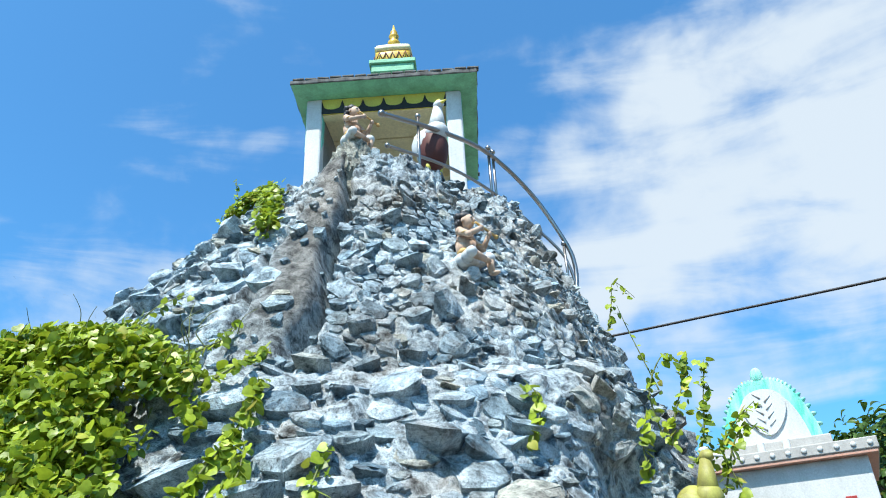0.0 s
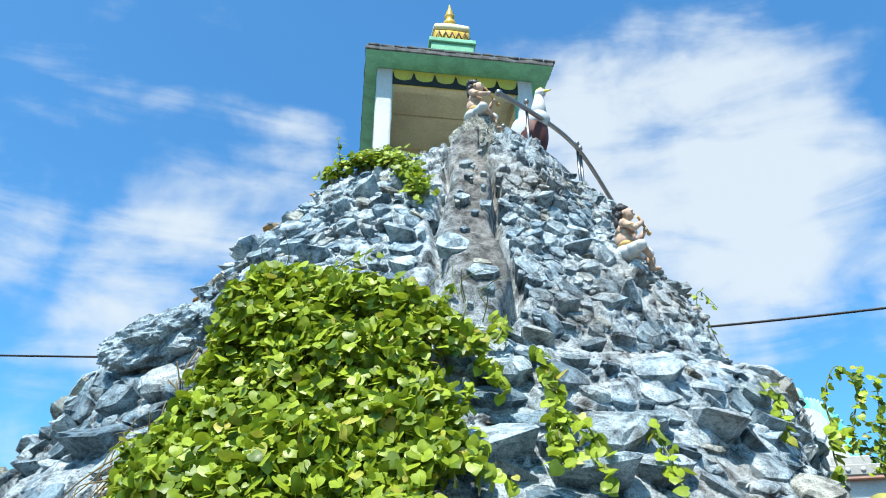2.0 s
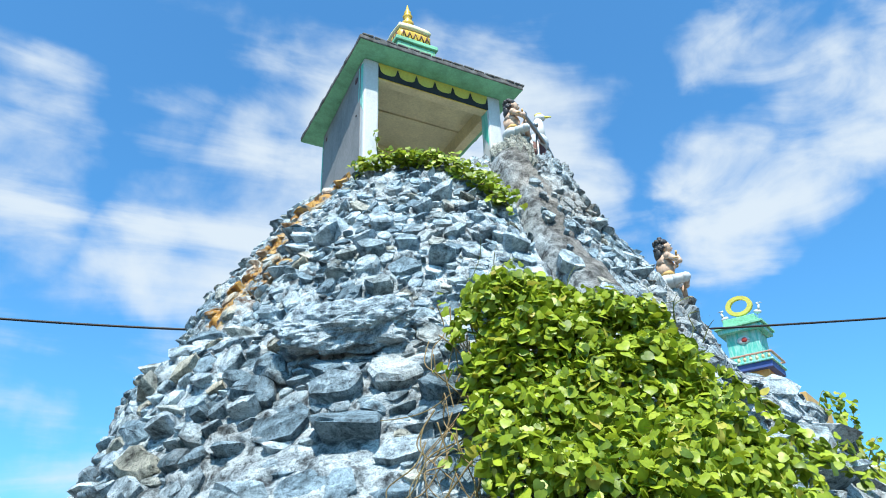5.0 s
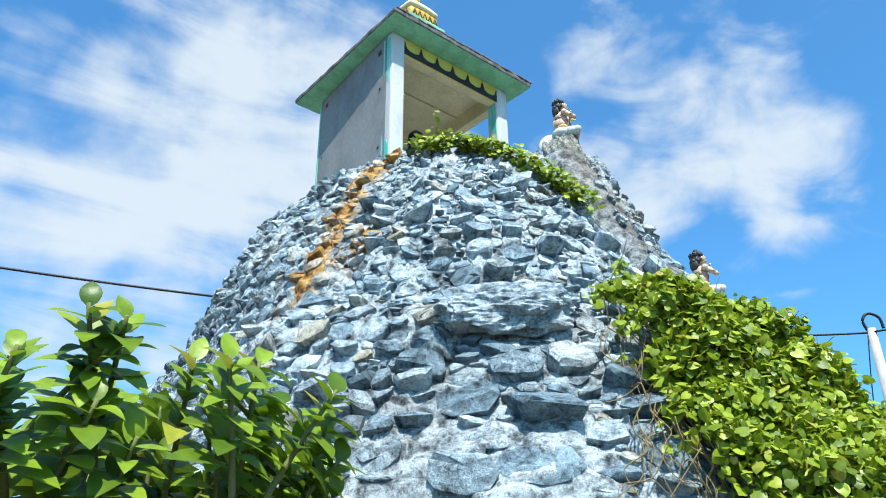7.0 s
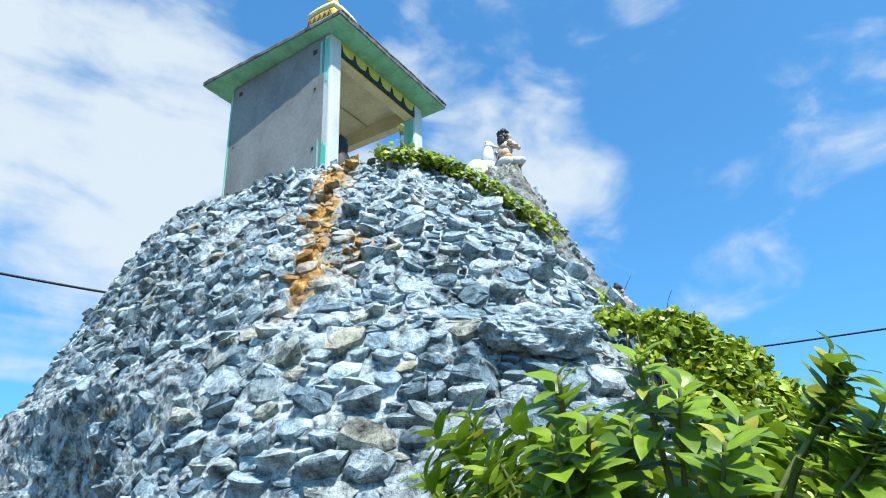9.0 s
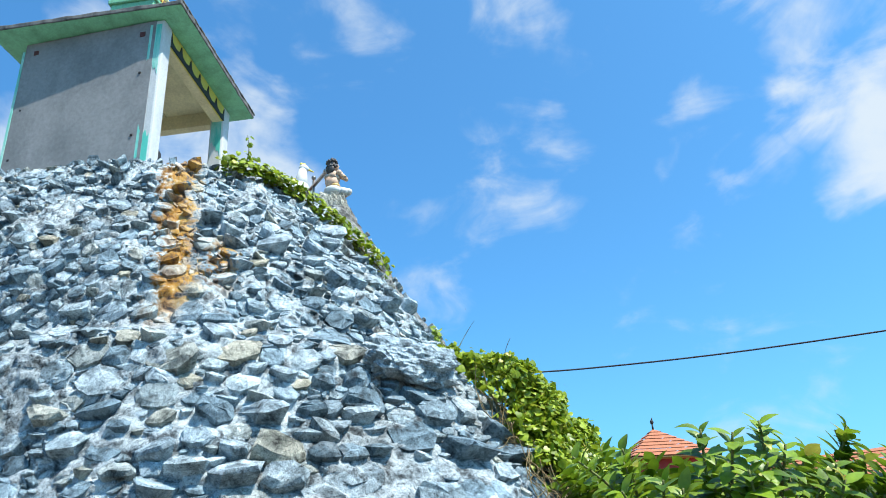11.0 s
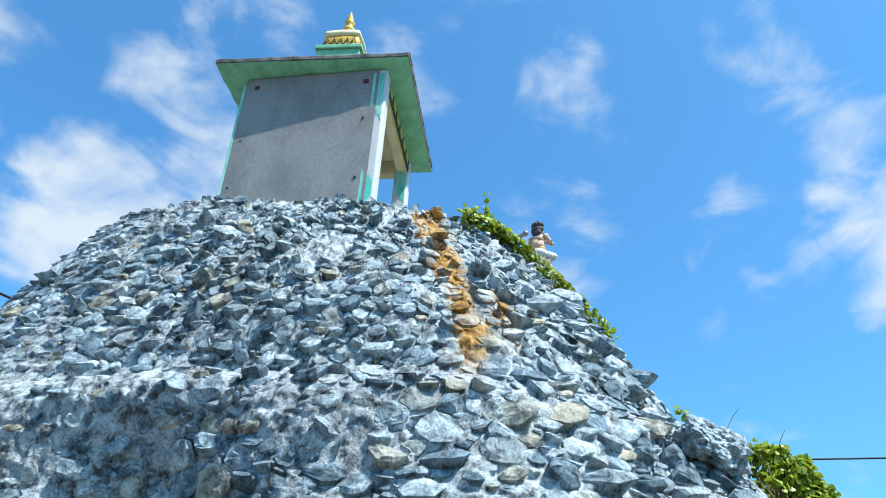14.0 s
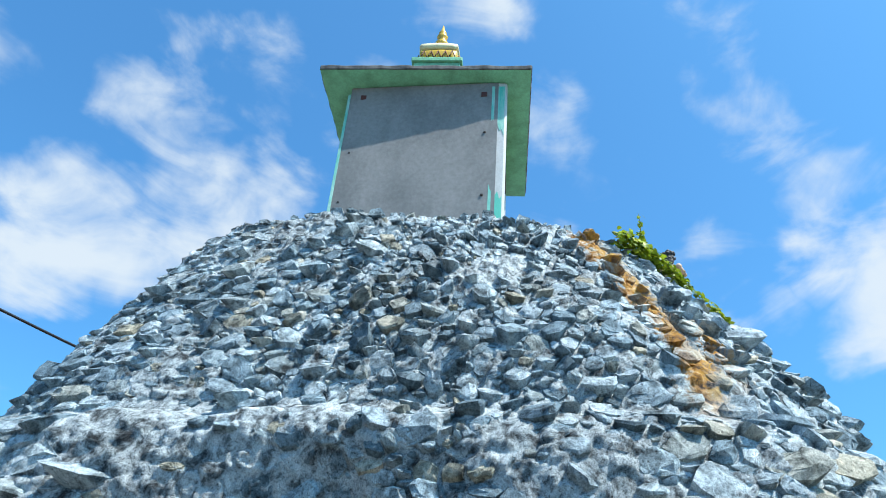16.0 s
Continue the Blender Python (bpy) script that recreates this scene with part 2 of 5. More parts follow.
YELLOW = painted("yellow_paint", (0.62, 0.55, 0.10), (0.35, 0.33, 0.10), 0.4)
BLACK = painted("black_paint", (0.015, 0.015, 0.014), (0.05, 0.05, 0.05), 0.5)
GOLD = painted("gold_paint", (0.62, 0.42, 0.06), (0.3, 0.2, 0.05), 0.5, 0.35)
PALE = painted("pale_gold_paint", (0.74, 0.68, 0.42), (0.42, 0.36, 0.18), 0.5, 0.45)
BROWN = painted("maroon_paint", (0.10, 0.028, 0.022), (0.05, 0.03, 0.03), 0.5)
SKIN = painted("cream_statue_paint", (0.52, 0.37, 0.27), (0.22, 0.14, 0.10), 0.7, 0.6, 22.0)
OCHRE = painted("ochre_statue_paint", (0.58, 0.36, 0.12), (0.3, 0.2, 0.1), 0.5, 0.6, 14.0)
HAIR = painted("dark_hair_paint", (0.035, 0.033, 0.035), (0.2, 0.2, 0.2), 0.35, 0.5, 20.0)
BIRD = painted("yellow_bird_paint", (0.36, 0.35, 0.08), (0.16, 0.13, 0.05), 0.8, 0.5, 14.0)
PINK = painted("pink_parapet_paint", (0.55, 0.30, 0.22), (0.3, 0.22, 0.2), 0.5)
BLUE = painted("blue_paint", (0.05, 0.10, 0.32), (0.1, 0.12, 0.2), 0.4)
RED = painted("red_wall_paint", (0.36, 0.04, 0.035), (0.2, 0.05, 0.05), 0.4)
TILE = painted("terracotta_tile", (0.42, 0.15, 0.075), (0.2, 0.09, 0.06), 0.6, 0.8, 8.0, 1.0)
GROUND = painted("earth_ground", (0.14, 0.115, 0.085), (0.075, 0.065, 0.045), 0.7, 0.95, 1.2, 1.0)
POLE = painted("concrete_pole", (0.42, 0.41, 0.39), (0.25, 0.25, 0.24), 0.6, 0.9)
CABLE = material("black_cable", lambda add, link: finish(add, link, (0.012, 0.012, 0.014), 0.5))
STEEL = material("stainless_steel", lambda add, link: finish(add, link, (0.32, 0.29, 0.27), 0.3, metal=1.0))
STEM = painted("vine_stem", (0.20, 0.15, 0.06), (0.1, 0.08, 0.05), 0.6, 0.8, 20.0)
TWIG = painted("green_twig", (0.14, 0.17, 0.05), (0.1, 0.08, 0.05), 0.5, 0.7, 20.0)
DRY = painted("dry_grass", (0.24, 0.17, 0.08), (0.12, 0.09, 0.05), 0.5, 0.9, 20.0)
BARK = painted("bark", (0.14, 0.11, 0.08), (0.06, 0.05, 0.04), 0.6, 0.95, 12.0)
VINE_LEAF = leafy("vine_leaf", (0.08, 0.14, 0.009), (0.30, 0.38, 0.027), "object")
VINE_MASS = leafy("vine_leaf_mass", (0.08, 0.14, 0.009), (0.30, 0.38, 0.027), "island")
BUSH_LEAF = leafy("shrub_leaf", (0.05, 0.11, 0.007), (0.19, 0.29, 0.018), "object")
BUSH_MASS = leafy("shrub_leaf_mass", (0.05, 0.11, 0.007), (0.19, 0.29, 0.018), "island")
TREE_MASS = leafy("tree_leaf_mass", (0.025, 0.06, 0.012), (0.07, 0.13, 0.025), "island")


# ---- helpers for things ----
def empty(name, at=(0, 0, 0), label="", category="", group="", kind=""):
    ob = new(name)
    ob.empty_display_size = 0.2
    ob.location = at
    return tagged(ob, label, category, group, kind)


def child(ob, parent):
    ob.parent = parent
    inverse = Matrix.Translation(parent.location).inverted() if parent.type == "EMPTY" else Matrix()
    ob.matrix_parent_inverse = inverse
    return ob


def part(name, bm, mat, parent=None, label="", smooth=False):
    mesh = bpy.data.meshes.new(name)
    bmesh.ops.recalc_face_normals(bm, faces=bm.faces)
    bm.to_mesh(mesh)
    bm.free()
    for m in (mat if isinstance(mat, (list, tuple)) else [mat]):
        mesh.materials.append(m)
    if smooth:
        mesh.polygons.foreach_set("use_smooth", [True] * len(mesh.polygons))
    ob = new(name, mesh)
    if parent is not None:
        child(ob, parent)
    if label:
        tagged(ob, label)
    return ob


def raw(name, verts, faces, mat, parent=None, smooth=False):
    mesh = bpy.data.meshes.new(name)
    mesh.from_pydata(verts, [], faces)
    mesh.materials.append(mat)
    if smooth:
        mesh.polygons.foreach_set("use_smooth", [True] * len(mesh.polygons))
    ob = new(name, mesh)
    if parent is not None:
        child(ob, parent)
    return ob


def box(bm, x0, x1, y0, y1, z0, z1, bevel=0.0, slot=0, cuts=0, rough=0.0):
    r = bmesh.ops.create_cube(bm, size=1)
    vs = r["verts"]
    for v in vs:
        v.co = Vector(((x0 + x1) / 2 + v.co.x * (x1 - x0), (y0 + y1) / 2 + v.co.y * (y1 - y0), (z0 + z1) / 2 + v.co.z * (z1 - z0)))
    faces = list({f for v in vs for f in v.link_faces})
    for f in faces:
        f.material_index = slot
    if bevel:
        bmesh.ops.bevel(bm, geom=list({e for f in faces for e in f.edges}), offset=bevel, segments=2, affect="EDGES", profile=0.5)
    return bm


def ball(bm, centre, radii, turn=(0, 0, 0), slot=0, u=14, v=10):
    r = bmesh.ops.create_uvsphere(bm, u_segments=u, v_segments=v, radius=1)
    m = pose(*centre, *turn) @ Matrix.Diagonal((*radii, 1))
    bmesh.ops.transform(bm, matrix=m, verts=r["verts"])
    for f in {f for w in r["verts"] for f in w.link_faces}:
        f.material_index, f.smooth = slot, True
    return bm


def limb(bm, a, b, r0, r1, slot=0, n=10):
    a, b = Vector(a), Vector(b)
    r = bmesh.ops.create_cone(bm, cap_ends=True, segments=n, radius1=r0, radius2=r1, depth=(b - a).length)
    m = Matrix.Translation((a + b) / 2) @ (b - a).to_track_quat("Z", "Y").to_matrix().to_4x4()
    bmesh.ops.transform(bm, matrix=m, verts=r["verts"])
    for f in {f for w in r["verts"] for f in w.link_faces}:
        f.material_index, f.smooth = slot, len(f.verts) == 4
    return bm


def lathe(bm, profile, centre, n=24, slot=0, square=0.0):
    """Turn (radius, height) pairs round z; square pulls the section towards a square."""
    rings = []
    for r, z in profile:
        ring = []
        for i in range(n):
            a = 2 * math.pi * i / n
            c, s = math.cos(a), math.sin(a)
            k = 1 + square * (1 / max(abs(c), abs(s)) - 1)
            ring.append(bm.verts.new((centre[0] + r * k * c, centre[1] + r * k * s, centre[2] + z)))
        rings.append(ring)
    for lo, hi in zip(rings, rings[1:]):
        for i in range(n):
            f = bm.faces.new((lo[i], lo[(i + 1) % n], hi[(i + 1) % n], hi[i]))
            f.smooth, f.material_index = True, slot
    for ring in (rings[0], rings[-1]):
        bm.faces.new(ring).material_index = slot
    return bm


def tube(name, points, radius, mat, parent=None, label="", n=8, smooth_path=True):
    """A bent pipe or cable as a mesh."""
    pts = [Vector(p) for p in points]
    if smooth_path:
        fine = []
        for i in range(len(pts) - 1):
            p0, p1, p2, p3 = pts[max(i - 1, 0)], pts[i], pts[i + 1], pts[min(i + 2, len(pts) - 1)]
            for k in range(8):
                t = k / 8
                fine.append(0.5 * (2 * p1 + (p2 - p0) * t + (2 * p0 - 5 * p1 + 4 * p2 - p3) * t * t + (3 * p1 - p0 - 3 * p2 + p3) * t ** 3))
        pts = fine + [pts[-1]]
    bm = bmesh.new()
    rings = []
    for i, p in enumerate(pts):
        d = (pts[min(i + 1, len(pts) - 1)] - pts[max(i - 1, 0)]).normalized()
        q = d.to_track_quat("Z", "Y")
        r = radius(i / (len(pts) - 1)) if callable(radius) else radius
        rings.append([bm.verts.new(p + q @ Vector((r * math.cos(2 * math.pi * k / n), r * math.sin(2 * math.pi * k / n), 0))) for k in range(n)])
    for lo, hi in zip(rings, rings[1:]):
        for k in range(n):
            bm.faces.new((lo[k], lo[(k + 1) % n], hi[(k + 1) % n], hi[k])).smooth = True
    bm.faces.new(rings[0][::-1])
    bm.faces.new(rings[-1])
    return part(name, bm, mat, parent, label)


# ---- the mound ----
CX, CY = -0.6, 6.25
COEF = [2.799, -0.592, -0.037, 0.04, 0.615, 0.046, -0.528, 0.081, 0.219, -0.047, -0.092, -0.033, -0.15, 0.013, 0.008]
CREST = 4.92
# swellings of the flank every 25 degrees: size, change with height, belly
SWELL = [(0.08, 0.03, 0.0), (0.0, 0.06, 0.0), (-0.031, 0.12, -0.128), (-0.053, 0.06, -0.112), (-0.066, 0.064, -0.065), (-0.01, 0.038, -0.056),
         (-0.001, 0.097, 0.091), (-0.047, 0.001, -0.046), (-0.091, 0.113, -0.006), (-0.085, 0.12, -0.092)]


def ledge_at(th):
    """Height of the cemented ledge that runs round the mound."""
    return 3.05 - 0.3 * np.exp(-((np.degrees(th) + 90) / 28) ** 2)


def radius_at(th, z):
    """Distance of the flank from the mound's axis."""
    s = z - 3.5
    c, d, c2, d2, c3, d3 = np.cos(th), np.sin(th), np.cos(2 * th), np.sin(2 * th), np.cos(3 * th), np.sin(3 * th)
    k = COEF
    r = k[0] + k[1] * s + (k[2] + k[3] * s) * c + (k[4] + k[5] * s) * d + (k[6] + k[7] * s) * c2 + (k[8] + k[9] * s) * d2 + (k[10] + k[11] * s) * c3 + (k[12] + k[13] * s) * d3 + k[14] * s * s - 0.06 - 0.12 * np.exp(-((np.degrees(th) + 48) / 30) ** 2) - 0.42 * np.clip(2.9 - z, 0, 1) * np.exp(-((np.degrees(th) + 203) / 22) ** 2) - 0.5 * np.clip(2.6 - z, 0, 3) * np.exp(-((np.degrees(th) - 10) / 36) ** 2) - 0.85 * np.exp(-((np.degrees(th) - 70) / 24) ** 2) - 0.34 * np.exp(-((np.degrees(th) + 61) / 7) ** 2 - ((z - 2.15) / 0.32) ** 2)
    for i, (b0, b1, b2) in enumerate(SWELL):
        near = (np.degrees(th) + 240 - 25 * i + 180) % 360 - 180
        r = r + np.exp(-(near / 16) ** 2) * (b0 + b1 * s + b2 * (s * s - 0.7))
    ledge = ledge_at(th)
    step = 1 / (1 + np.exp((z - ledge) * 38))
    return r + 0.18 * step - 0.05 * np.exp(-((z - ledge - 0.15) / 0.2) ** 2) - 0.05 * np.exp(-((z - ledge + 0.5) / 0.35) ** 2)


def hashed(i, j, seed):
    h = np.sin(i * 127.1 + j * 311.7 + seed * 74.7) * 43758.5453
    return h - np.floor(h)


def lattice(x, y, seed):
    i, j = np.floor(x), np.floor(y)
    u, v = x - i, y - j
    u, v = u * u * (3 - 2 * u), v * v * (3 - 2 * v)
    a, b = hashed(i, j, seed), hashed(i + 1, j, seed)
    c, d = hashed(i, j + 1, seed), hashed(i + 1, j + 1, seed)
    return (a * (1 - u) + b * u) * (1 - v) + (c * (1 - u) + d * u) * v


def fractal(x, y, seed, octaves=4):
    total, amp = 0, 0.5
    for o in range(octaves):
        total = total + amp * lattice(x * 2 ** o, y * 2 ** o, seed + o)
        amp *= 0.5
    return total


def cells(x, y, seed, flat=1.0):
    """Nearest jittered cell: its random numbers, the way from its middle, and the gap to the next cell."""
    i0, j0 = np.floor(x), np.floor(y)
    best, second = np.full(x.shape, 9.0), np.full(x.shape, 9.0)
    dx, dy, ci, cj = (np.zeros(x.shape) for _ in range(4))
    for di in (-1, 0, 1):
        for dj in (-1, 0, 1):
            i, j = i0 + di, j0 + dj
            ex, ey = x - (i + 0.1 + 0.8 * hashed(i, j, seed)), y - (j + 0.1 + 0.8 * hashed(i, j, seed + 5))
            dist = np.sqrt(ex * ex + ey * ey)
            near = dist < best
            second = np.where(near, best, np.minimum(second, dist))
            for arr, val in ((dx, ex), (dy, ey), (ci, i), (cj, j)):
                arr[near] = val[near]
            best = np.where(near, dist, best)
    return ci, cj, dx, dy, second - best


def swell(a, b):
    """Slow unevenness of the whole face."""
    return 0.10 * (fractal(a * 1.3, b * 1.3, 11) - 0.5)


def smeared(a, b):
    """Where cement was smeared thick over the joints, 0 to 1."""
    band = np.exp(-((b / 1.25 - ledge_at(a / 2.9) - 0.02) / 0.07) ** 2)
    return np.clip((fractal(a * 1.7, b * 1.7, 91, 3) - 0.50) / 0.10, 0, 1) * 0.7 + band * 0.6 + 0.45 * np.exp(-((np.degrees(a / 2.9) + 86) / 11) ** 2 - ((b / 1.25 - 2.3) / 0.5) ** 4)


def relief(th, z):
    """How far the cement stands proud of the flank; and where it is bare rib."""
    a, b = th * 2.9, z * 1.25
    out = swell(a, b) - 0.010 + 0.03 * smeared(a, b) + 0.05 * (fractal(a * 7, b * 7, 14, 3) - 0.5) + 0.03 * (fractal(a * 20, b * 20, 51, 2) - 0.5)
    wa, wb = a + 0.05 * (lattice(a * 11, b * 11, 3) - 0.5), b + 0.05 * (lattice(a * 11, b * 11, 4) - 0.5)
    for size, seed, tall in ((0.13, 31, 0.034), (0.065, 41, 0.018)):
        ci, cj, dx, dy, gap = cells(wa / size, wb / size, seed)
        tilt = (hashed(ci, cj, seed + 9) - 0.5) * dx * 0.9 - (hashed(ci, cj, seed + 10) - 0.15) * dy * 1.1
        out = out + np.where(hashed(ci, cj, seed + 7) < 0.55, tall * (0.5 + tilt) * np.clip(gap / 0.16, 0, 1), 0.0)
    # the cemented rib under the upper statue
    ribth = radians(-99.5)
    across = np.angle(np.exp(1j * (th - ribth))) * 2.3
    edgy = across + 0.03 * np.sin(z * 7) + 0.04 * (lattice(z * 9, z * 0, 64) - 0.5)
    side = 1 / (1 + np.exp((edgy - 0.15) * 80)) / (1 + np.exp((-edgy - 0.14) * 22))
    down = np.clip((z - 2.75) / 0.5, 0, 1)
    slabs = 0.10 + 0.07 * (fractal(a * 3, b * 3, 61, 2) - 0.5) + 0.03 * (fractal(a * 9, b * 9, 62, 2) - 0.5)
    out = out * (1 - 0.6 * side * down) + side * down * slabs
    groove = np.exp(-((edgy - 0.19) / 0.035) ** 2) * down
    seam = np.exp(-((edgy + 0.19) / 0.03) ** 2) * down
    return out - 0.17 * groove - 0.10 * seam, side * down


def flank(th, z, out=None):
    """Places on the mound's surface."""
    r = radius_at(th, np.minimum(z, CREST))
    if out is None:
        out = relief(th, z)[0]
    fade = np.clip((5.05 - z) / 0.15 + 0.35, 0.15, 1)
    return np.stack((CX + (r + out * 0.82) * np.cos(th), CY + (r + out * 0.82) * np.sin(th), z + out * 0.57 * fade), axis=-1)


def spot(deg, z, lift=0.0):
    """One place on the flank at an angle and height, lifted along the slope's normal."""
    th = np.array([radians(deg)])
    p = flank(th, np.array([z]), np.array([lift]))[0]
    return Vector(p)


def build_mound():
    mound = empty("rock_mound", (CX, CY, 0), "steep mound of blue-grey painted rubble set in cement, rust stained", "rock mound")
    dense = np.arange(-242, -10, 0.25)
    rest = np.arange(-10, 118, 2.0)
    th = np.radians(np.concatenate((dense, rest)))
    zs = np.concatenate((np.linspace(-0.1, 1.6, 22)[:-1], np.arange(1.6, CREST, 0.0115)))
    T, Z = np.meshgrid(th, zs)
    out, rib = relief(T, Z)
    top = flank(T, Z, out)
    crown, crown_rib = [], []
    r0 = radius_at(th, CREST)
    for k, lift in ((0.97, 0.045), (0.93, 0.085), (0.87, 0.11), (0.8, 0.12), (0.6, 0.12), (0.3, 0.12), (0.03, 0.12)):
        o, rb = relief(th * 0.999, np.full(th.shape, CREST + (1 - k) * 1.6))
        o = o * min(1, k * 1.2) * 0.6
        crown.append(np.stack((CX + (r0 * k + o * 0.4) * np.cos(th), CY + (r0 * k + o * 0.4) * np.sin(th), CREST + lift + o * 0.8 - 0.03), axis=-1))
        crown_rib.append(rb)
    grid = np.concatenate((top, np.array(crown)))
    ribs = np.concatenate((rib, np.array(crown_rib)))
    rows, cols = grid.shape[:2]
    idx = np.arange(rows * cols).reshape(rows, cols)
    nxt = np.roll(idx, -1, axis=1)
    quads = np.stack((idx[:-1], nxt[:-1], nxt[1:], idx[1:]), axis=-1).reshape(-1, 4)
    mesh = bpy.data.meshes.new("cemented_face")
    mesh.vertices.add(rows * cols)
    mesh.vertices.foreach_set("co", grid.reshape(-1))
    mesh.loops.add(len(quads) * 4)
    mesh.loops.foreach_set("vertex_index", quads.reshape(-1))
    mesh.polygons.add(len(quads))
    mesh.polygons.foreach_set("loop_start", np.arange(len(quads)) * 4)
    mesh.polygons.foreach_set("loop_total", np.full(len(quads), 4))
    mesh.update(calc_edges=True)
    mesh.attributes.new("bare_cement", "FLOAT", "POINT").data.foreach_set("value", ribs.reshape(-1))
    mesh.polygons.foreach_set("use_smooth", np.ones(len(quads), dtype=bool))
    mesh.materials.append(MORTAR)
    child(new("cemented_face", mesh), mound)
    return mound


def flank_turn(deg, spin, tip=0.0):
    """Turns z to the slope's normal at an angle round the mound."""
    a = radians(deg)
    n = Vector((0.82 * math.cos(a), 0.82 * math.sin(a), 0.57))
    q = n.to_track_quat("Z", "Y").to_matrix().to_4x4()
    return q @ Matrix.Rotation(spin, 4, "Z") @ Matrix.Rotation(tip, 4, "X")


# ---- ground ----
def build_ground():
    bm = bmesh.new()
    bmesh.ops.create_grid(bm, x_segments=60, y_segments=60, size=400)
    for v in bm.verts:
        v.co.z = -0.02 + 0.015 * noise.noise(v.co * 0.2)
    tagged(part("ground", bm, GROUND), "bare brown earth round the mound", "ground", kind="structure")


# ---- the pavilion ----
X0, X1, Y0, Y1 = -1.55, 0.13, 6.2, 7.70
BASE, SOFFIT, RX0, RX1, RY0, RY1 = 4.9, 6.96, -1.68, 0.31, 5.98, 8.02


def build_pavilion():
    top = empty("pavilion", (-0.68, 7.0, BASE), "small open concrete shrine pavilion, white and green painted, flat roof", "pavilion")
    for cx, cy in ((X0 + 0.085, Y0 + 0.085), (X1 - 0.085, Y0 + 0.085), (-1.36, Y1 - 0.085), (X1 - 0.085, Y1 - 0.085)):
        bm = bmesh.new()
        box(bm, cx - 0.085, cx + 0.085, cy - 0.085, cy + 0.085, BASE, SOFFIT - 0.002, 0.022)
        col = part("column", bm, WHITE, top, "white column with teal brushed flanks")
        for side in (-1, 1):
            e = cx + side * 0.087
            for z0, z1, low in ((6.28, 6.9, True), (BASE + 0.05, 5.72, False)):
                bm = bmesh.new()
                pts = [(cy - 0.06, z0), (cy + 0.06, z0)] + [(cy + 0.06, z1), (cy - 0.06, z1)]
                if low:
                    pts[0:2] = [(cy - 0.06 + 0.02 * i, z0 + 0.05 * (i % 2) + 0.03 * i) for i in range(7)]
                else:
                    pts[2:4] = [(cy + 0.06 - 0.02 * i, z1 - 0.06 * (i % 2) - 0.02 * i) for i in range(7)]
                a = [bm.verts.new((e - 0.002, y, z)) for y, z in pts]
                b = [bm.verts.new((e + 0.002, y, z)) for y, z in pts]
                bm.faces.new(a)
                bm.faces.new(b[::-1])
                for i in range(len(a)):
                    j = (i + 1) % len(a)
                    bm.faces.new((a[i], b[i], b[j], a[j]))
                part("painted_patch", bm, TEAL, col, "brushed teal patch")
    # closed side wall, not quite square to the roof
    bm = bmesh.new()
    vs = []
    for x, y in ((X0 - 0.006, Y0 + 0.085), (X0 + 0.115, Y0 + 0.085), (-1.33, Y1 + 0.03), (-1.47, Y1 + 0.03)):
        vs.append((bm.verts.new((x, y, BASE)), bm.verts.new((x, y, SOFFIT - 0.012))))
    for i in range(4):
        j = (i + 1) % 4
        bm.faces.new((vs[i][0], vs[j][0], vs[j][1], vs[i][1]))
    bm.faces.new([v[0] for v in vs][::-1])
    bm.faces.new([v[1] for v in vs])
    wall = part("side_wall", bm, CEMENT, top, "bare grey cement rendered wall")
    for k, (y, z, s) in enumerate(((Y0 + 0.22, 6.8, .028), (Y1 - 0.1, 6.82, .028), (Y0 + 0.2, 6.32, .011), (Y1 - 0.05, 6.12, .011), (Y0 + 0.2, 5.6, .012), (Y1 - 0.03, 5.55, .012))):
        x = X0 + (y - Y0 - 0.14) / (Y1 - Y0 - 0.11) * 0.09
        bm = bmesh.new()
        box(bm, x - 0.012, x + 0.02, y - s, y + s, z - s, z + s, 0.003)
        part("bolt", bm, BROWN if k < 2 else BLACK, wall)
    bm = bmesh.new()
    box(bm, -1.475, -1.33, Y1 + 0.031, Y1 + 0.055, BASE, SOFFIT - 0.1)
    part("edge_stripe", bm, TEAL, wall)
    # beams under the slab
    for n, b in (("front_beam", (X0 + 0.16, X1 - 0.16, Y0 + 0.03, Y0 + 0.14, 6.75, 6.955)), ("back_beam", (-1.3, X1 - 0.16, Y1 - 0.14, Y1 - 0.03, 6.76, 6.96)),
                 ("side_beam", (X1 - 0.15, X1 - 0.04, Y0 + 0.16, Y1 - 0.16, 6.74, 6.96))):
        bm = bmesh.new()
        box(bm, *b, 0.008)
        part(n, bm, CREAM, top)
    bm = bmesh.new()
    box(bm, X0 + 0.1, X1 - 0.06, Y0 + 0.1, 6.92, 6.925, 6.955)
    part("ceiling_panel", bm, CREAM, top)
    bm = bmesh.new()
    box(bm, X0 + 0.1, X1 - 0.06, 6.935, Y1 - 0.06, 6.915, 6.95)
    part("ceiling_panel", bm, CREAM, top)
    # frieze: yellow board and black scallops with points
    bm = bmesh.new()
    box(bm, X0 + 0.165, X1 - 0.165, Y0 + 0.012, Y0 + 0.028, 6.755, 6.955, 0.003)
    frieze = part("frieze", bm, YELLOW, top, "yellow frieze board")
    a, b, n = X0 + 0.165, X1 - 0.165, 6
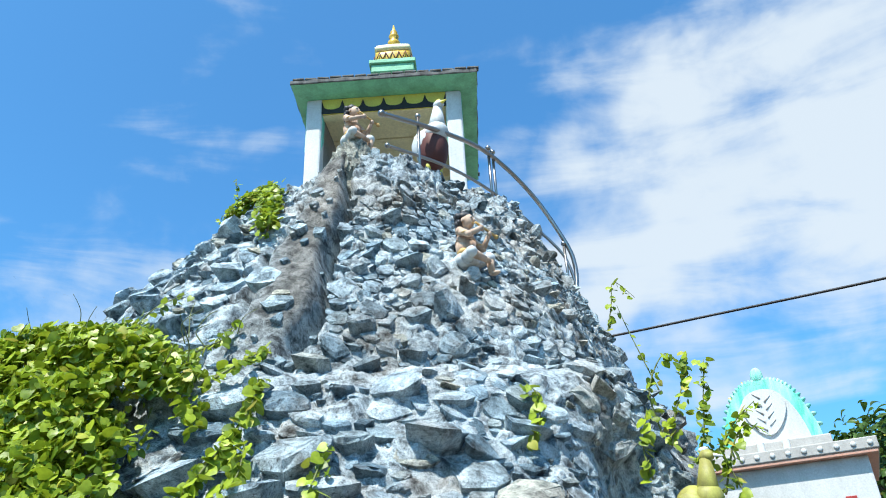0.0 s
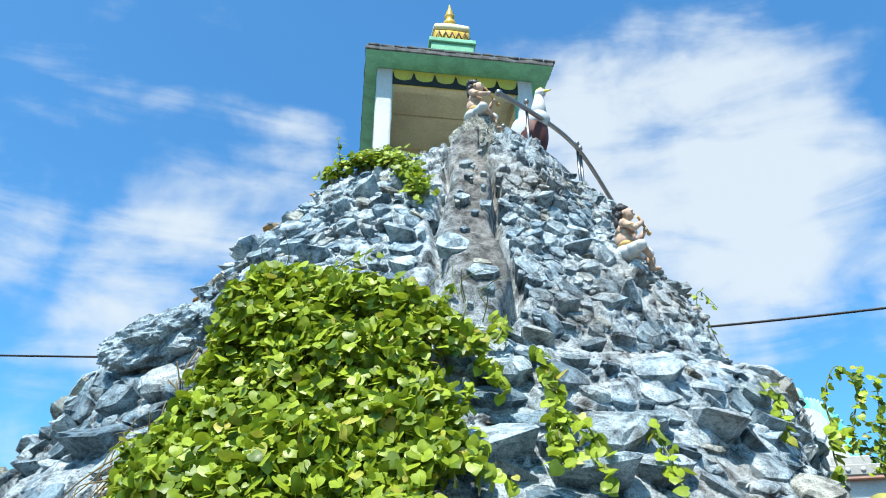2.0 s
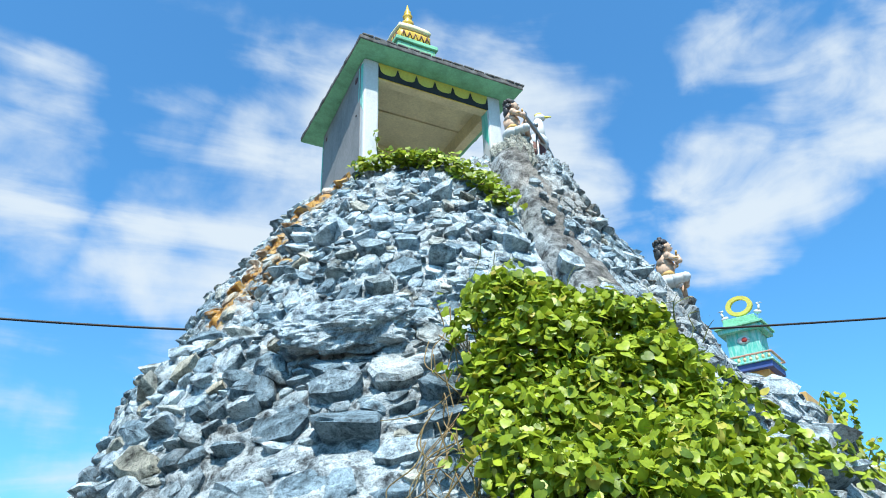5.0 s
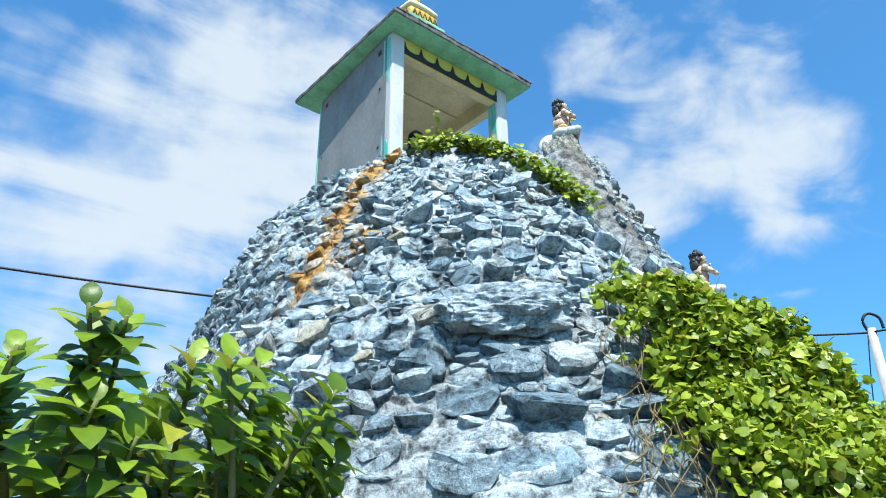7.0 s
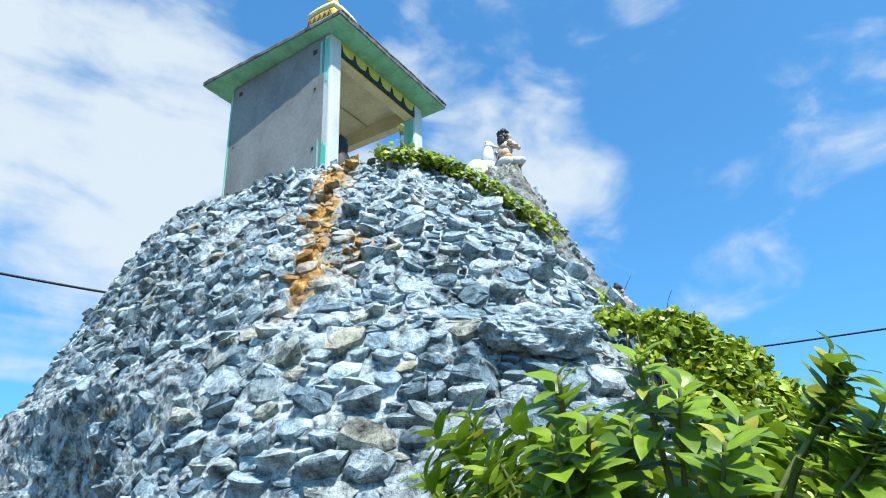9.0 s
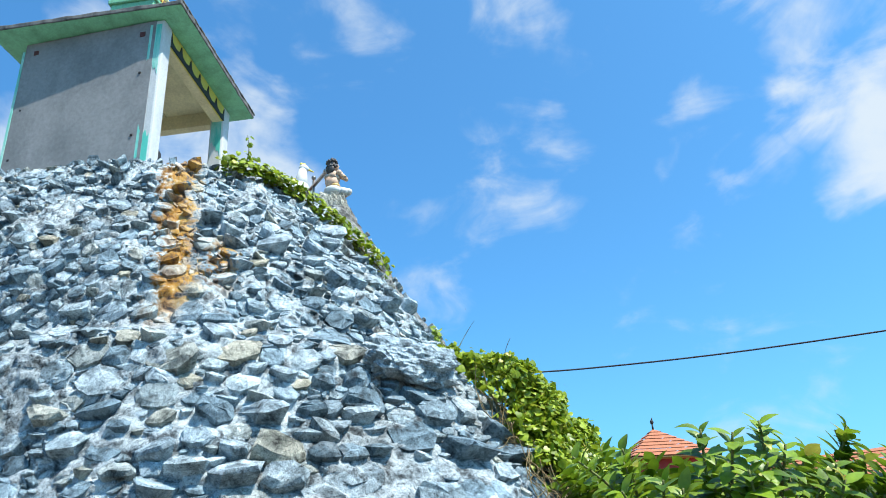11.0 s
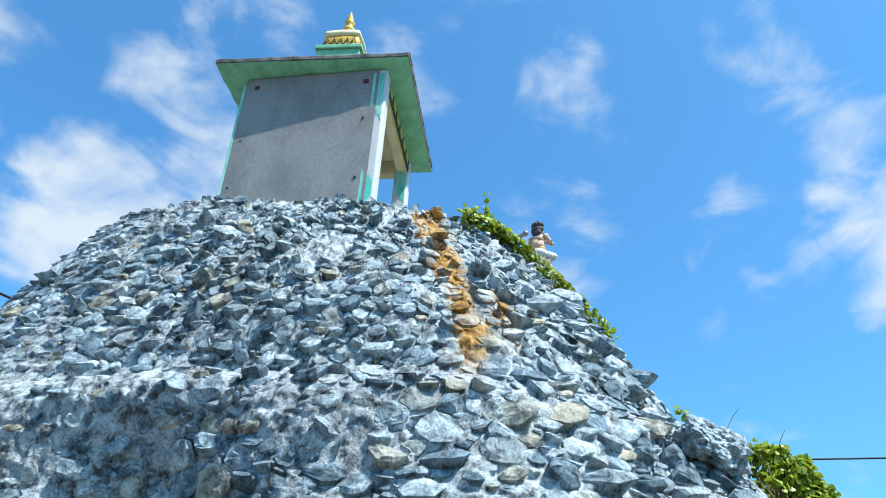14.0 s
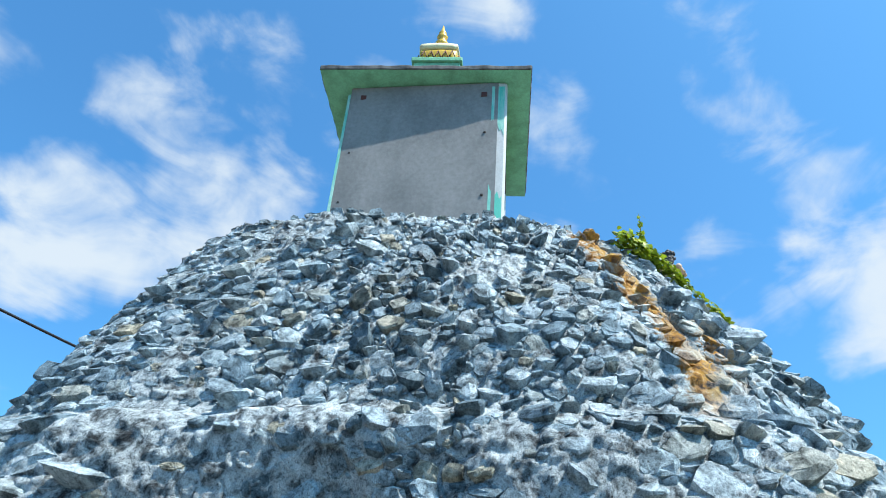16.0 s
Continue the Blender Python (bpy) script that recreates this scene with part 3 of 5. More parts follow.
    for k in range(n):
        bm = bmesh.new()
        w = (b - a) / n
        xc = a + (k + 0.5) * w
        outline = [(-w / 2, -0.03), (w / 2, -0.03)]
        for i in range(25):
            u = 1 - 2 * i / 24
            scallop = 0.02 + 0.05 * abs(u) ** 2.2
            tip = 0.07 * max(0, 1 - (1 - abs(u)) / 0.25)
            outline.append((u * w / 2, scallop + tip + (0.006 if i % 2 else 0)))
        front = [bm.verts.new((xc + u, Y0 + 0.002, 6.785 + v)) for u, v in outline]
        back = [bm.verts.new((xc + u, Y0 + 0.013, 6.785 + v)) for u, v in outline]
        bm.faces.new(front)
        bm.faces.new(back[::-1])
        for i in range(len(front)):
            j = (i + 1) % len(front)
            bm.faces.new((front[i], back[i], back[j], front[j]))
        part("scallop", bm, BLACK, frieze)
    # roof slab with a flared green soffit and a ragged dark edge
    bm = bmesh.new()
    rings = []
    for inset, z in ((0.9, SOFFIT), (0.18, SOFFIT), (0.05, SOFFIT + 0.012), (0.0, SOFFIT + 0.03)):
        x0, x1, y0, y1 = RX0 + inset, RX1 - inset, RY0 + inset, RY1 - inset
        ring = []
        for (ax, ay), (bx, by) in (((x0, y0), (x1, y0)), ((x1, y0), (x1, y1)), ((x1, y1), (x0, y1)), ((x0, y1), (x0, y0))):
            for i in range(16):
                u = i / 16
                w = 0.010 * noise.noise((ax + (bx - ax) * u) * Vector((3, 0, 0)) + Vector((0, (ay + (by - ay) * u) * 3, z)))
                ring.append(bm.verts.new((ax + (bx - ax) * u, ay + (by - ay) * u, z + w)))
        rings.append(ring)
    for lo, hi in zip(rings, rings[1:]):
        for i in range(64):
            bm.faces.new((lo[i], lo[(i + 1) % 64], hi[(i + 1) % 64], hi[i])).smooth = True
    roof = part("roof", bm, GREEN, top, "flared green painted roof soffit")
    bm = bmesh.new()
    box(bm, RX0 - 0.006, RX1 + 0.006, RY0 - 0.006, RY1 + 0.006, SOFFIT + 0.034, SOFFIT + 0.09, 0.01)
    bmesh.ops.subdivide_edges(bm, edges=[e for e in bm.edges if e.calc_length() > 1], cuts=40, use_grid_fill=True)
    for v in bm.verts:
        v.co += Vector((noise.noise(v.co * 9), noise.noise(v.co * 9 + Vector((7, 0, 0))), noise.noise(v.co * 11) * 0.8)) * 0.010
    part("roof_edge", bm, ROOFTOP, roof, "weathered dark roof slab edge")
    # a few roofing tiles along the edge
    tile = None
    for k in range(15):
        x = RX0 + 0.02 + k * 0.134
        for y in (RY0 - 0.012, RY1 - 0.06):
            if tile is None:
                bm = bmesh.new()
                box(bm, -0.062, 0.062, 0, 0.07, 0, 0.022, 0.006)
                tile = part("roof_tile", bm, ROOFTOP, roof)
                mesh = tile.data
            else:
                tile = child(new("roof_tile", mesh), roof)
            tile.matrix_basis = pose(x + 0.06, y, SOFFIT + 0.088 + 0.004 * math.sin(k * 5), 3 * math.sin(k * 3), 2 * math.sin(k * 7), 2 * math.sin(k))
    # crowning pedestal, cushion dome and finial
    cx, cy = -0.66, 7.0
    bm = bmesh.new()
    box(bm, cx - 0.20, cx + 0.20, cy - 0.20, cy + 0.20, 7.04, 7.79, 0.01)
    box(bm, cx - 0.26, cx + 0.26, cy - 0.26, cy + 0.26, 7.79, 7.91, 0.012)
    box(bm, cx - 0.285, cx + 0.285, cy - 0.285, cy + 0.285, 7.91, 7.97, 0.01)
    part("pedestal", bm, GREEN, top)
    bm = bmesh.new()
    lathe(bm, [(0.19, 0), (0.215, 0.02), (0.225, 0.06), (0.23, 0.15), (0.225, 0.18), (0.205, 0.2)], (cx, cy, 7.97), 32, 0, 0.75)
    dome = part("dome", bm, GOLD, top, "gold cushion dome with dark zigzag")
    bm = bmesh.new()
    lathe(bm, [(0.212, 0), (0.238, 0.025), (0.236, 0.06), (0.212, 0.105), (0.165, 0.14), (0.10, 0.165), (0.05, 0.175)], (cx, cy, 8.172), 32, 0, 0.75)
    part("dome_top", bm, PALE, dome, "pale whitish weathered dome top")
    for side in range(4):
        for k in range(5):
            u0 = -0.2 + k * 0.08
            for up in (0, 1):
                p, q = Vector((u0 + up * 0.04, -0.232, 0.02 + 0.12 * up)), Vector((u0 + 0.04 + up * 0.04, -0.232, 0.14 - 0.12 * up))
                bm = bmesh.new()
                limb(bm, p, q, 0.006, 0.006, 0, 5)
                bmesh.ops.transform(bm, matrix=pose(cx, cy, 7.985, 0, 0, 90 * side), verts=bm.verts)
                part("zigzag", bm, BROWN, dome)
    bm = bmesh.new()
    lathe(bm, [(0.055, 0), (0.037, 0.04), (0.05, 0.065), (0.08, 0.115), (0.08, 0.15), (0.042, 0.205), (0.06, 0.24), (0.066, 0.265), (0.038, 0.305), (0.048, 0.33), (0.024, 0.38), (0.004, 0.475)], (cx, cy, 8.34), 20)
    part("finial", bm, GOLD, top, "turned gold finial")
    return top


# ---- statues: each one plain mesh ----
def seated_figure(name, at, turn, label, size=1.0):
    """Slots: 0 body paint, 1 hair, 2 cloth, 3 ochre. Faces -y, arms raised to one side."""
    bm = bmesh.new()
    ball(bm, (0, 0.005, 0.04), (0.078, 0.07, 0.048), slot=2)
    ball(bm, (0, 0, 0.085), (0.062, 0.05, 0.03), slot=3)
    limb(bm, (0, 0.005, 0.07), (0, 0.004, 0.155), 0.047, 0.056, 0, 14)
    limb(bm, (0, 0.004, 0.15), (0, 0.002, 0.215), 0.058, 0.036, 0, 14)
    ball(bm, (0, 0.003, 0.155), (0.060, 0.045, 0.045))
    limb(bm, (0, 0, 0.205), (0, -0.004, 0.245), 0.022, 0.020)
    ball(bm, (0, -0.012, 0.278), (0.036, 0.041, 0.046), u=18, v=14)
    ball(bm, (0, -0.05, 0.274), (0.008, 0.012, 0.010))
    ball(bm, (0, -0.044, 0.258), (0.014, 0.008, 0.005), slot=3)
    for s in (-1, 1):
        ball(bm, (0.016 * s, -0.046, 0.288), (0.009, 0.006, 0.006), slot=2)
        ball(bm, (0.016 * s, -0.051, 0.288), (0.004, 0.003, 0.005), slot=1)
        ball(bm, (0.037 * s, -0.006, 0.274), (0.007, 0.01, 0.014))
    # long curled hair
    ball(bm, (0, 0.006, 0.305), (0.043, 0.045, 0.030), slot=1)
    ball(bm, (0, 0.022, 0.275), (0.043, 0.030, 0.045), slot=1)
    ball(bm, (0, 0.034, 0.232), (0.042, 0.022, 0.045), slot=1)
    for k in range(22):
        a = math.pi * (k % 11) / 10
        low = k // 11
        ball(bm, (0.042 * math.cos(a), 0.012 + 0.034 * math.sin(a), 0.30 - 0.045 * low + 0.008 * (k % 2)), (0.013, 0.013, 0.014), slot=1, u=8, v=6)
    ball(bm, (0, 0.01, 0.338), (0.016, 0.016, 0.014), slot=1)
    # arms held to the flute
    for s, elbow, wrist in ((1, (0.098, -0.045, 0.145), (0.082, -0.098, 0.212)), (-1, (-0.085, -0.06, 0.150), (0.012, -0.088, 0.222))):
        shoulder = (0.064 * s, 0.0, 0.195)
        ball(bm, shoulder, (0.024, 0.023, 0.024))
        limb(bm, shoulder, elbow, 0.021, 0.017)
        ball(bm, elbow, (0.018, 0.018, 0.018))
        limb(bm, elbow, wrist, 0.017, 0.012)
        ball(bm, wrist, (0.016, 0.014, 0.017))
        ball(bm, tuple(0.35 * p + 0.65 * q for p, q in zip(shoulder, elbow)), (0.023, 0.023, 0.007), slot=3)
    limb(bm, (-0.02, -0.072, 0.246), (0.125, -0.112, 0.215), 0.006, 0.007, 3)
    ball(bm, (0.13, -0.113, 0.214), (0.014, 0.012, 0.012), slot=3)
    # legs: one folded, one foot set down
    limb(bm, (0.04, -0.015, 0.042), (0.062, -0.095, 0.062), 0.038, 0.03, 2)
    ball(bm, (0.062, -0.095, 0.062), (0.031, 0.031, 0.031), slot=2)
    limb(bm, (0.062, -0.095, 0.06), (0.056, -0.105, -0.03), 0.025, 0.016)
    ball(bm, (0.056, -0.122, -0.035), (0.017, 0.032, 0.012))
    limb(bm, (-0.04, -0.015, 0.042), (-0.092, -0.075, 0.04), 0.038, 0.029, 2)
    ball(bm, (-0.092, -0.075, 0.04), (0.03, 0.03, 0.03), slot=2)
    limb(bm, (-0.092, -0.075, 0.036), (0.0, -0.105, 0.026), 0.025, 0.016)
    ball(bm, (0.012, -0.108, 0.024), (0.03, 0.017, 0.013))
    for v in bm.verts:
        v.co += Vector((noise.noise(v.co * 30), noise.noise(v.co * 30 + Vector((9, 0, 0))), noise.noise(v.co * 30 + Vector((0, 9, 0))))) * 0.002
    bmesh.ops.transform(bm, matrix=Matrix.Diagonal((size, size, size, 1)), verts=bm.verts)
    ob = part(name, bm, [SKIN, HAIR, WHITE, OCHRE])
    ob.matrix_basis = pose(*at, 0, 0, turn)
    return tagged(ob, label, "statue")


def standing_bird(name, at, turn, size, mats, label):
    """A plump bird statue; slots: 0 neck and back, 1 breast, 2 beak."""
    bm = bmesh.new()
    ball(bm, (0, 0.0, 0.17), (0.105, 0.11, 0.18), (6, 0, 0), 1, 18, 12)
    ball(bm, (0, 0.04, 0.25), (0.098, 0.10, 0.12), (10, 0, 0), 0, 18, 12)
    limb(bm, (0, -0.05, 0.28), (0, -0.075, 0.50), 0.075, 0.03, 0, 14)
    ball(bm, (0, -0.05, 0.29), (0.085, 0.085, 0.08), slot=0)
    ball(bm, (0, -0.085, 0.515), (0.035, 0.045, 0.035), slot=0)
    limb(bm, (0, -0.115, 0.515), (0, -0.175, 0.50), 0.014, 0.004, 2, 8)
    ball(bm, (0, -0.075, 0.55), (0.01, 0.03, 0.018), slot=2)
    for s in (-1, 1):
        ball(bm, (0.085 * s, 0.045, 0.23), (0.025, 0.085, 0.09), (18, 0, 0), 0)
        limb(bm, (0.05 * s, 0, 0.05), (0.05 * s, -0.01, -0.02), 0.018, 0.014, 2, 8)
    ball(bm, (0, 0.11, 0.2), (0.045, 0.06, 0.03), (-25, 0, 0), 0)
    for v in bm.verts:
        v.co += Vector((noise.noise(v.co * 25), noise.noise(v.co * 25 + Vector((9, 0, 0))), 0)) * 0.006
    bmesh.ops.transform(bm, matrix=Matrix.Diagonal((size, size, size, 1)), verts=bm.verts)
    ob = part(name, bm, mats)
    ob.matrix_basis = pose(*at, 0, 0, turn)
    return tagged(ob, label, "statue")


# ---- handrail ----
def build_handrail():
    top = empty("handrail", (-0.1, 4.9, 4.95), "bent stainless steel handrail with ball ends beside the steps", "handrail")
    upper = [(-0.57, 4.81, 5.56), (-0.05, 5.2, 5.61), (0.34, 5.55, 5.60), (0.72, 5.9, 5.36), (0.99, 6.0, 4.87), (1.05, 6.02, 4.62), (1.03, 6.0, 4.4)]
    lower = [(-0.53, 4.87, 5.27), (-0.05, 5.2, 5.25), (0.33, 5.55, 5.19), (0.64, 5.9, 5.09), (0.92, 6.0, 4.80), (1.0, 6.0, 4.6), (1.03, 6.0, 4.4)]
    tube("rail", upper, 0.021, STEEL, top)
    tube("lower_rail", lower, 0.014, STEEL, top)
    for at, r in ((upper[0], 0.032), (lower[0], 0.024)):
        bm = bmesh.new()
        ball(bm, at, (r, r, r))
        part("ball_end", bm, STEEL, top)
    for x, y, z0, z1 in ((-0.28, 5.03, 4.95, 5.68), (0.33, 5.56, 4.95, 5.68), (0.37, 5.6, 4.95, 5.66), (0.97, 6.0, 4.3, 4.86)):
        bm = bmesh.new()
        limb(bm, (x, y, z0), (x, y, z1), 0.013, 0.013)
        post = part("post", bm, STEEL, top)
        bm = bmesh.new()
        ball(bm, (x, y, z1), (0.026, 0.026, 0.026))
        part("knob", bm, STEEL, post)
    return top


# ---- far things ----
def build_cable():
    pts = [(-14, 26.2, 10.2), (-8, 24.4, 9.8), (-2.5, 22.8, 9.6), (2.9, 21.2, 9.6), (7.5, 19.3, 9.6), (11.3, 17.6, 9.6), (14.6, 15.8, 9.6), (19.8, 12.4, 9.6), (21.9, 10.4, 9.6)]
    tagged(tube("cable", pts, 0.036, CABLE, n=6), "black twisted overhead power cable", "cable", "overhead cables")
    pts = [(21.9, 10.3, 9.6), (22.9, 7.1, 9.6), (23.5, 4, 9.6), (23.9, 0, 9.6), (23.4, -6.5, 9.6), (21.3, -15, 9.6), (19, -22, 9.9)]
    tagged(tube("cable", pts, 0.036, CABLE, n=6), "black twisted overhead power cable", "cable", "overhead cables")
    pole = empty("utility_pole", (22.0, 10.3, 0), "grey concrete utility pole with a hooked bracket", "pole")
    bm = bmesh.new()
    limb(bm, (22.0, 10.3, -0.05), (22.0, 10.3, 9.75), 0.22, 0.15, 0, 12)
    part("shaft", bm, POLE, pole)
    tube("hook", [(22, 10.3, 9.4), (21.85, 10.45, 10.0), (22, 10.3, 10.3), (22.25, 10.05, 10.15), (22.3, 10.0, 9.75)], 0.05, CABLE, pole)
    tube("lead", [(21.85, 10.4, 9.5), (21.5, 10.7, 6.5), (21.4, 10.7, 3.0), (21.4, 10.7, 0.0)], 0.02, CABLE, pole)


def build_shrine():
    """Small white building with an ornamental arch on its roof."""
    top = empty("white_shrine", (2.6, 7.3, 0), "low white shrine with dotted parapet and a leaf arch on top", "shrine")
    turn = pose(2.48, 6.24, 0.05, 0, 0, -25)

    def put(bm):
        bmesh.ops.transform(bm, matrix=turn, verts=bm.verts)
        return bm
    bm = bmesh.new()
    box(bm, -1.0, 0.66, 0.06, 1.4, 0, 2.76, 0.01)
    part("wall", put(bm), WHITE, top)
    bm = bmesh.new()
    box(bm, -1.05, 0.74, -0.02, 1.45, 2.76, 2.79, 0.004)
    part("cornice", put(bm), PINK, top)
    bm = bmesh.new()
    box(bm, -1.06, 0.755, -0.03, 1.46, 2.79, 2.88, 0.008)
    parapet = part("parapet", put(bm), POLE, top, "grey parapet band")
    for k in range(15):
        bm = bmesh.new()
        ball(bm, (-0.98 + k * 0.12, -0.034, 2.835), (0.022, 0.012, 0.022), u=10, v=6)
        part("dot", put(bm), WHITE, parapet)
    bm = bmesh.new()
    box(bm, 0.42, 0.5, 0.05, 0.075, 2.42, 2.47, 0.004)
    part("red_lamp", put(bm), RED, top)
    bm = bmesh.new()
    box(bm, -0.5, 0.45, 0.12, 0.5, 2.88, 2.98, 0.01)
    part("arch_base", put(bm), POLE, top)
    # arch: pointed green rim of leaves round a white panel
    def outline(w, h, n=40):
        res = []
        for i in range(n + 1):
            u = -1 + 2 * i / n
            res.append((w * (abs(u) ** 0.8) * (1 if u > 0 else -1) * (1 - 0.10 * (1 - abs(u))), h * (1 - abs(u) ** 2.3) ** 0.72))
        return res

    def slab(pts, y0, y1, z):
        bm = bmesh.new()
        a = [bm.verts.new((x, y0, z + v)) for x, v in pts]
        b = [bm.verts.new((x, y1, z + v)) for x, v in pts]
        bm.faces.new(a)
        bm.faces.new(b[::-1])
        for i in range(len(a)):
            j = (i + 1) % len(a)
            bm.faces.new((a[i], b[i], b[j], a[j]))
        return bm
    arch = part("arch", put(slab(outline(0.40, 0.58), 0.2, 0.34, 2.95)), TEAL, top, "teal leaf arch with white carved panel")
    part("panel", put(slab(outline(0.31, 0.47), 0.17, 0.201, 2.95)), WHITE, arch)
    part("medallion", put(slab([(0.17 * math.sin(2 * math.pi * i / 30) * (1 - 0.3 * math.cos(2 * math.pi * i / 30)), 0.27 - 0.2 * math.cos(2 * math.pi * i / 30)) for i in range(30)], 0.15, 0.171, 2.97)), WHITE, arch)
    for k in range(9):
        bm = bmesh.new()
        s = 1 if k % 2 else -1
        limb(bm, (0.015 * s, 0.147, 3.08 + 0.035 * k), (0.07 * s, 0.147, 3.13 + 0.035 * k), 0.007, 0.003, 0, 6)
        part("vein", put(bm), POLE, arch)
    pts = outline(0.40, 0.58, 30)
    for i, (x, v) in enumerate(pts[1:-1]):
        bm = bmesh.new()
        d = Vector((x, 0, v - 0.15)).normalized()
        ball(bm, (x, 0.26, 2.95 + v), (0.02, 0.05, 0.042), (0, math.degrees(math.atan2(d.x, d.z)), 0), u=8, v=6)
        part("leaf_ornament", put(bm), TEAL, arch)
    bm = bmesh.new()
    ball(bm, (0, 0.25, 3.58), (0.055, 0.05, 0.085))
    part("arch_tip", put(bm), TEAL, arch)
    for s in (-1, 1):
        bm = bmesh.new()
        box(bm, 0.10 * s - 0.03, 0.10 * s + 0.03, 0.1, 0.2, 2.88, 2.99, 0.015)
        part("arch_foot", put(bm), WHITE, arch)
    bm = bmesh.new()
    lathe(bm, [(0.06, 0), (0.075, 0.03), (0.04, 0.06), (0.05, 0.08), (0.02, 0.11), (0.004, 0.16)], (-0.16, 0.6, 3.5), 14)
    box(bm, -0.3, -0.02, 0.46, 0.74, 2.88, 3.5, 0.01)
    part("gold_finial", put(bm), GOLD, top)


def build_tower():
    """Painted gate tower far behind the mound."""
    o = Vector((-3.08, 0.36, 1.58))
    az = radians(39.7)
    d = Vector((math.cos(az), math.sin(az), 0))
    dist = 30.0
    at = o + d * dist
    top = empty("temple_tower", (at.x, at.y, 0), "green and ochre temple tower with a yellow ring between cranes", "tower")
    turn = Matrix.Translation((at.x, at.y, 0)) @ Matrix.Rotation(az - math.pi / 2 - radians(14), 4, "Z") @ Matrix.Diagonal((1.25, 1.25, 1, 1))

    def z_at(el):
        return 1.58 + dist * math.tan(radians(el))

    def put(bm):
        bmesh.ops.transform(bm, matrix=turn, verts=bm.verts)
        return bm

    def block(name, w, e0, e1, mat, label="", bevel=0.02, parent=None):
        bm = bmesh.new()
        box(bm, -w, w, -w, w, z_at(e0), z_at(e1), bevel)
        return part(name, put(bm), mat, parent or top, label)
    bm = bmesh.new()
    box(bm, -1.6, 1.6, -1.6, 1.6, 0, z_at(12.6), 0.02)
    part("base", put(bm), OCHRE, top)
    block("plinth", 0.85, 12.6, 13.4, BLUE)
    block("plinth_step", 0.72, 13.4, 13.9, PINK)
    block("lower_storey", 0.58, 13.9, 15.1, OCHRE)
    bm = bmesh.new()
    box(bm, -0.22, 0.22, -0.605, -0.575, z_at(13.95), z_at(14.95), 0.01)
    part("niche", put(bm), WHITE, top)
    block("balcony_band", 0.76, 15.1, 15.6, BLUE)
    block("balcony_rim", 0.82, 15.55, 15.7, TEAL)
    for i in range(9):
        for face in range(2):
            bm = bmesh.new()
            u = -0.72 + i * 0.18
            x, y = (u, -0.78) if face == 0 else (-0.78, u)
            lathe(bm, [(0.03, 0), (0.055, 0.1), (0.025, 0.18), (0.03, 0.22)], (x, y, z_at(15.7)), 8)
            part("baluster", put(bm), PALE, top)
    bm = bmesh.new()
    z = z_at(15.7) + 0.22
    for a in ((-0.82, 0.82, -0.83, -0.75), (-0.82, 0.82, 0.75, 0.83), (-0.83, -0.75, -0.75, 0.75), (0.75, 0.83, -0.75, 0.75)):
        box(bm, *a, z, z + 0.06, 0.01)
    part("balustrade_rail", put(bm), PINK, top)
    block("upper_storey", 0.5, 15.7, 18.1, TEAL, "teal upper storey")
    bm = bmesh.new()
    box(bm, -0.515, -0.49, -0.3, 0.3, z_at(16.2), z_at(17.6), 0.01)
    part("opening", put(bm), BROWN, top)
    bm = bmesh.new()
    ball(bm, (0.02, -0.5, z_at(17.4)), (0.2, 0.05, 0.16))
    part("emblem", put(bm), WHITE, top)
    bm = bmesh.new()
    ball(bm, (0.06, -0.54, z_at(17.4)), (0.09, 0.03, 0.1))
    part("emblem_centre", put(bm), RED, top)
    block("eave", 0.68, 18.0, 18.3, TEAL)
    block("eave_top", 0.74, 18.3, 18.5, GREEN)
    block("crown", 0.5, 18.5, 19.1, GREEN)
    r0, r1, zc = 0.36, 0.23, z_at(20.2)
    bm = bmesh.new()
    ring = [[bm.verts.new((r * math.cos(2 * math.pi * i / 36), y, zc + r * math.sin(2 * math.pi * i / 36))) for i in range(36)] for r, y in ((r0 + .06, -0.06), (r0 + .06, 0.06), (r1 + .04, 0.06), (r1 + .04, -0.06))]
    for k in range(4):
        for i in range(36):
            bm.faces.new((ring[k][i], ring[k][(i + 1) % 36], ring[(k + 1) % 4][(i + 1) % 36], ring[(k + 1) % 4][i])).smooth = False
    part("ring", put(bm), YELLOW, top, "yellow ring")
    for s in (-1, 1):
        bm = bmesh.new()
        zz = z_at(19.1)
        ball(bm, (0.52 * s, 0, zz + 0.25), (0.13, 0.07, 0.09), (0, 25 * s, 0))
        limb(bm, (0.56 * s, 0, zz + 0.3), (0.6 * s, 0, zz + 0.52), 0.05, 0.03)
        limb(bm, (0.6 * s, 0, zz + 0.52), (0.54 * s, 0, zz + 0.62), 0.03, 0.03)
        limb(bm, (0.54 * s, 0, zz + 0.62), (0.72 * s, 0, zz + 0.58), 0.022, 0.006)
        limb(bm, (0.5 * s, 0, zz), (0.5 * s, 0, zz + 0.2), 0.012, 0.012)
        part("crane", put(bm), WHITE, top, "white crane figure")


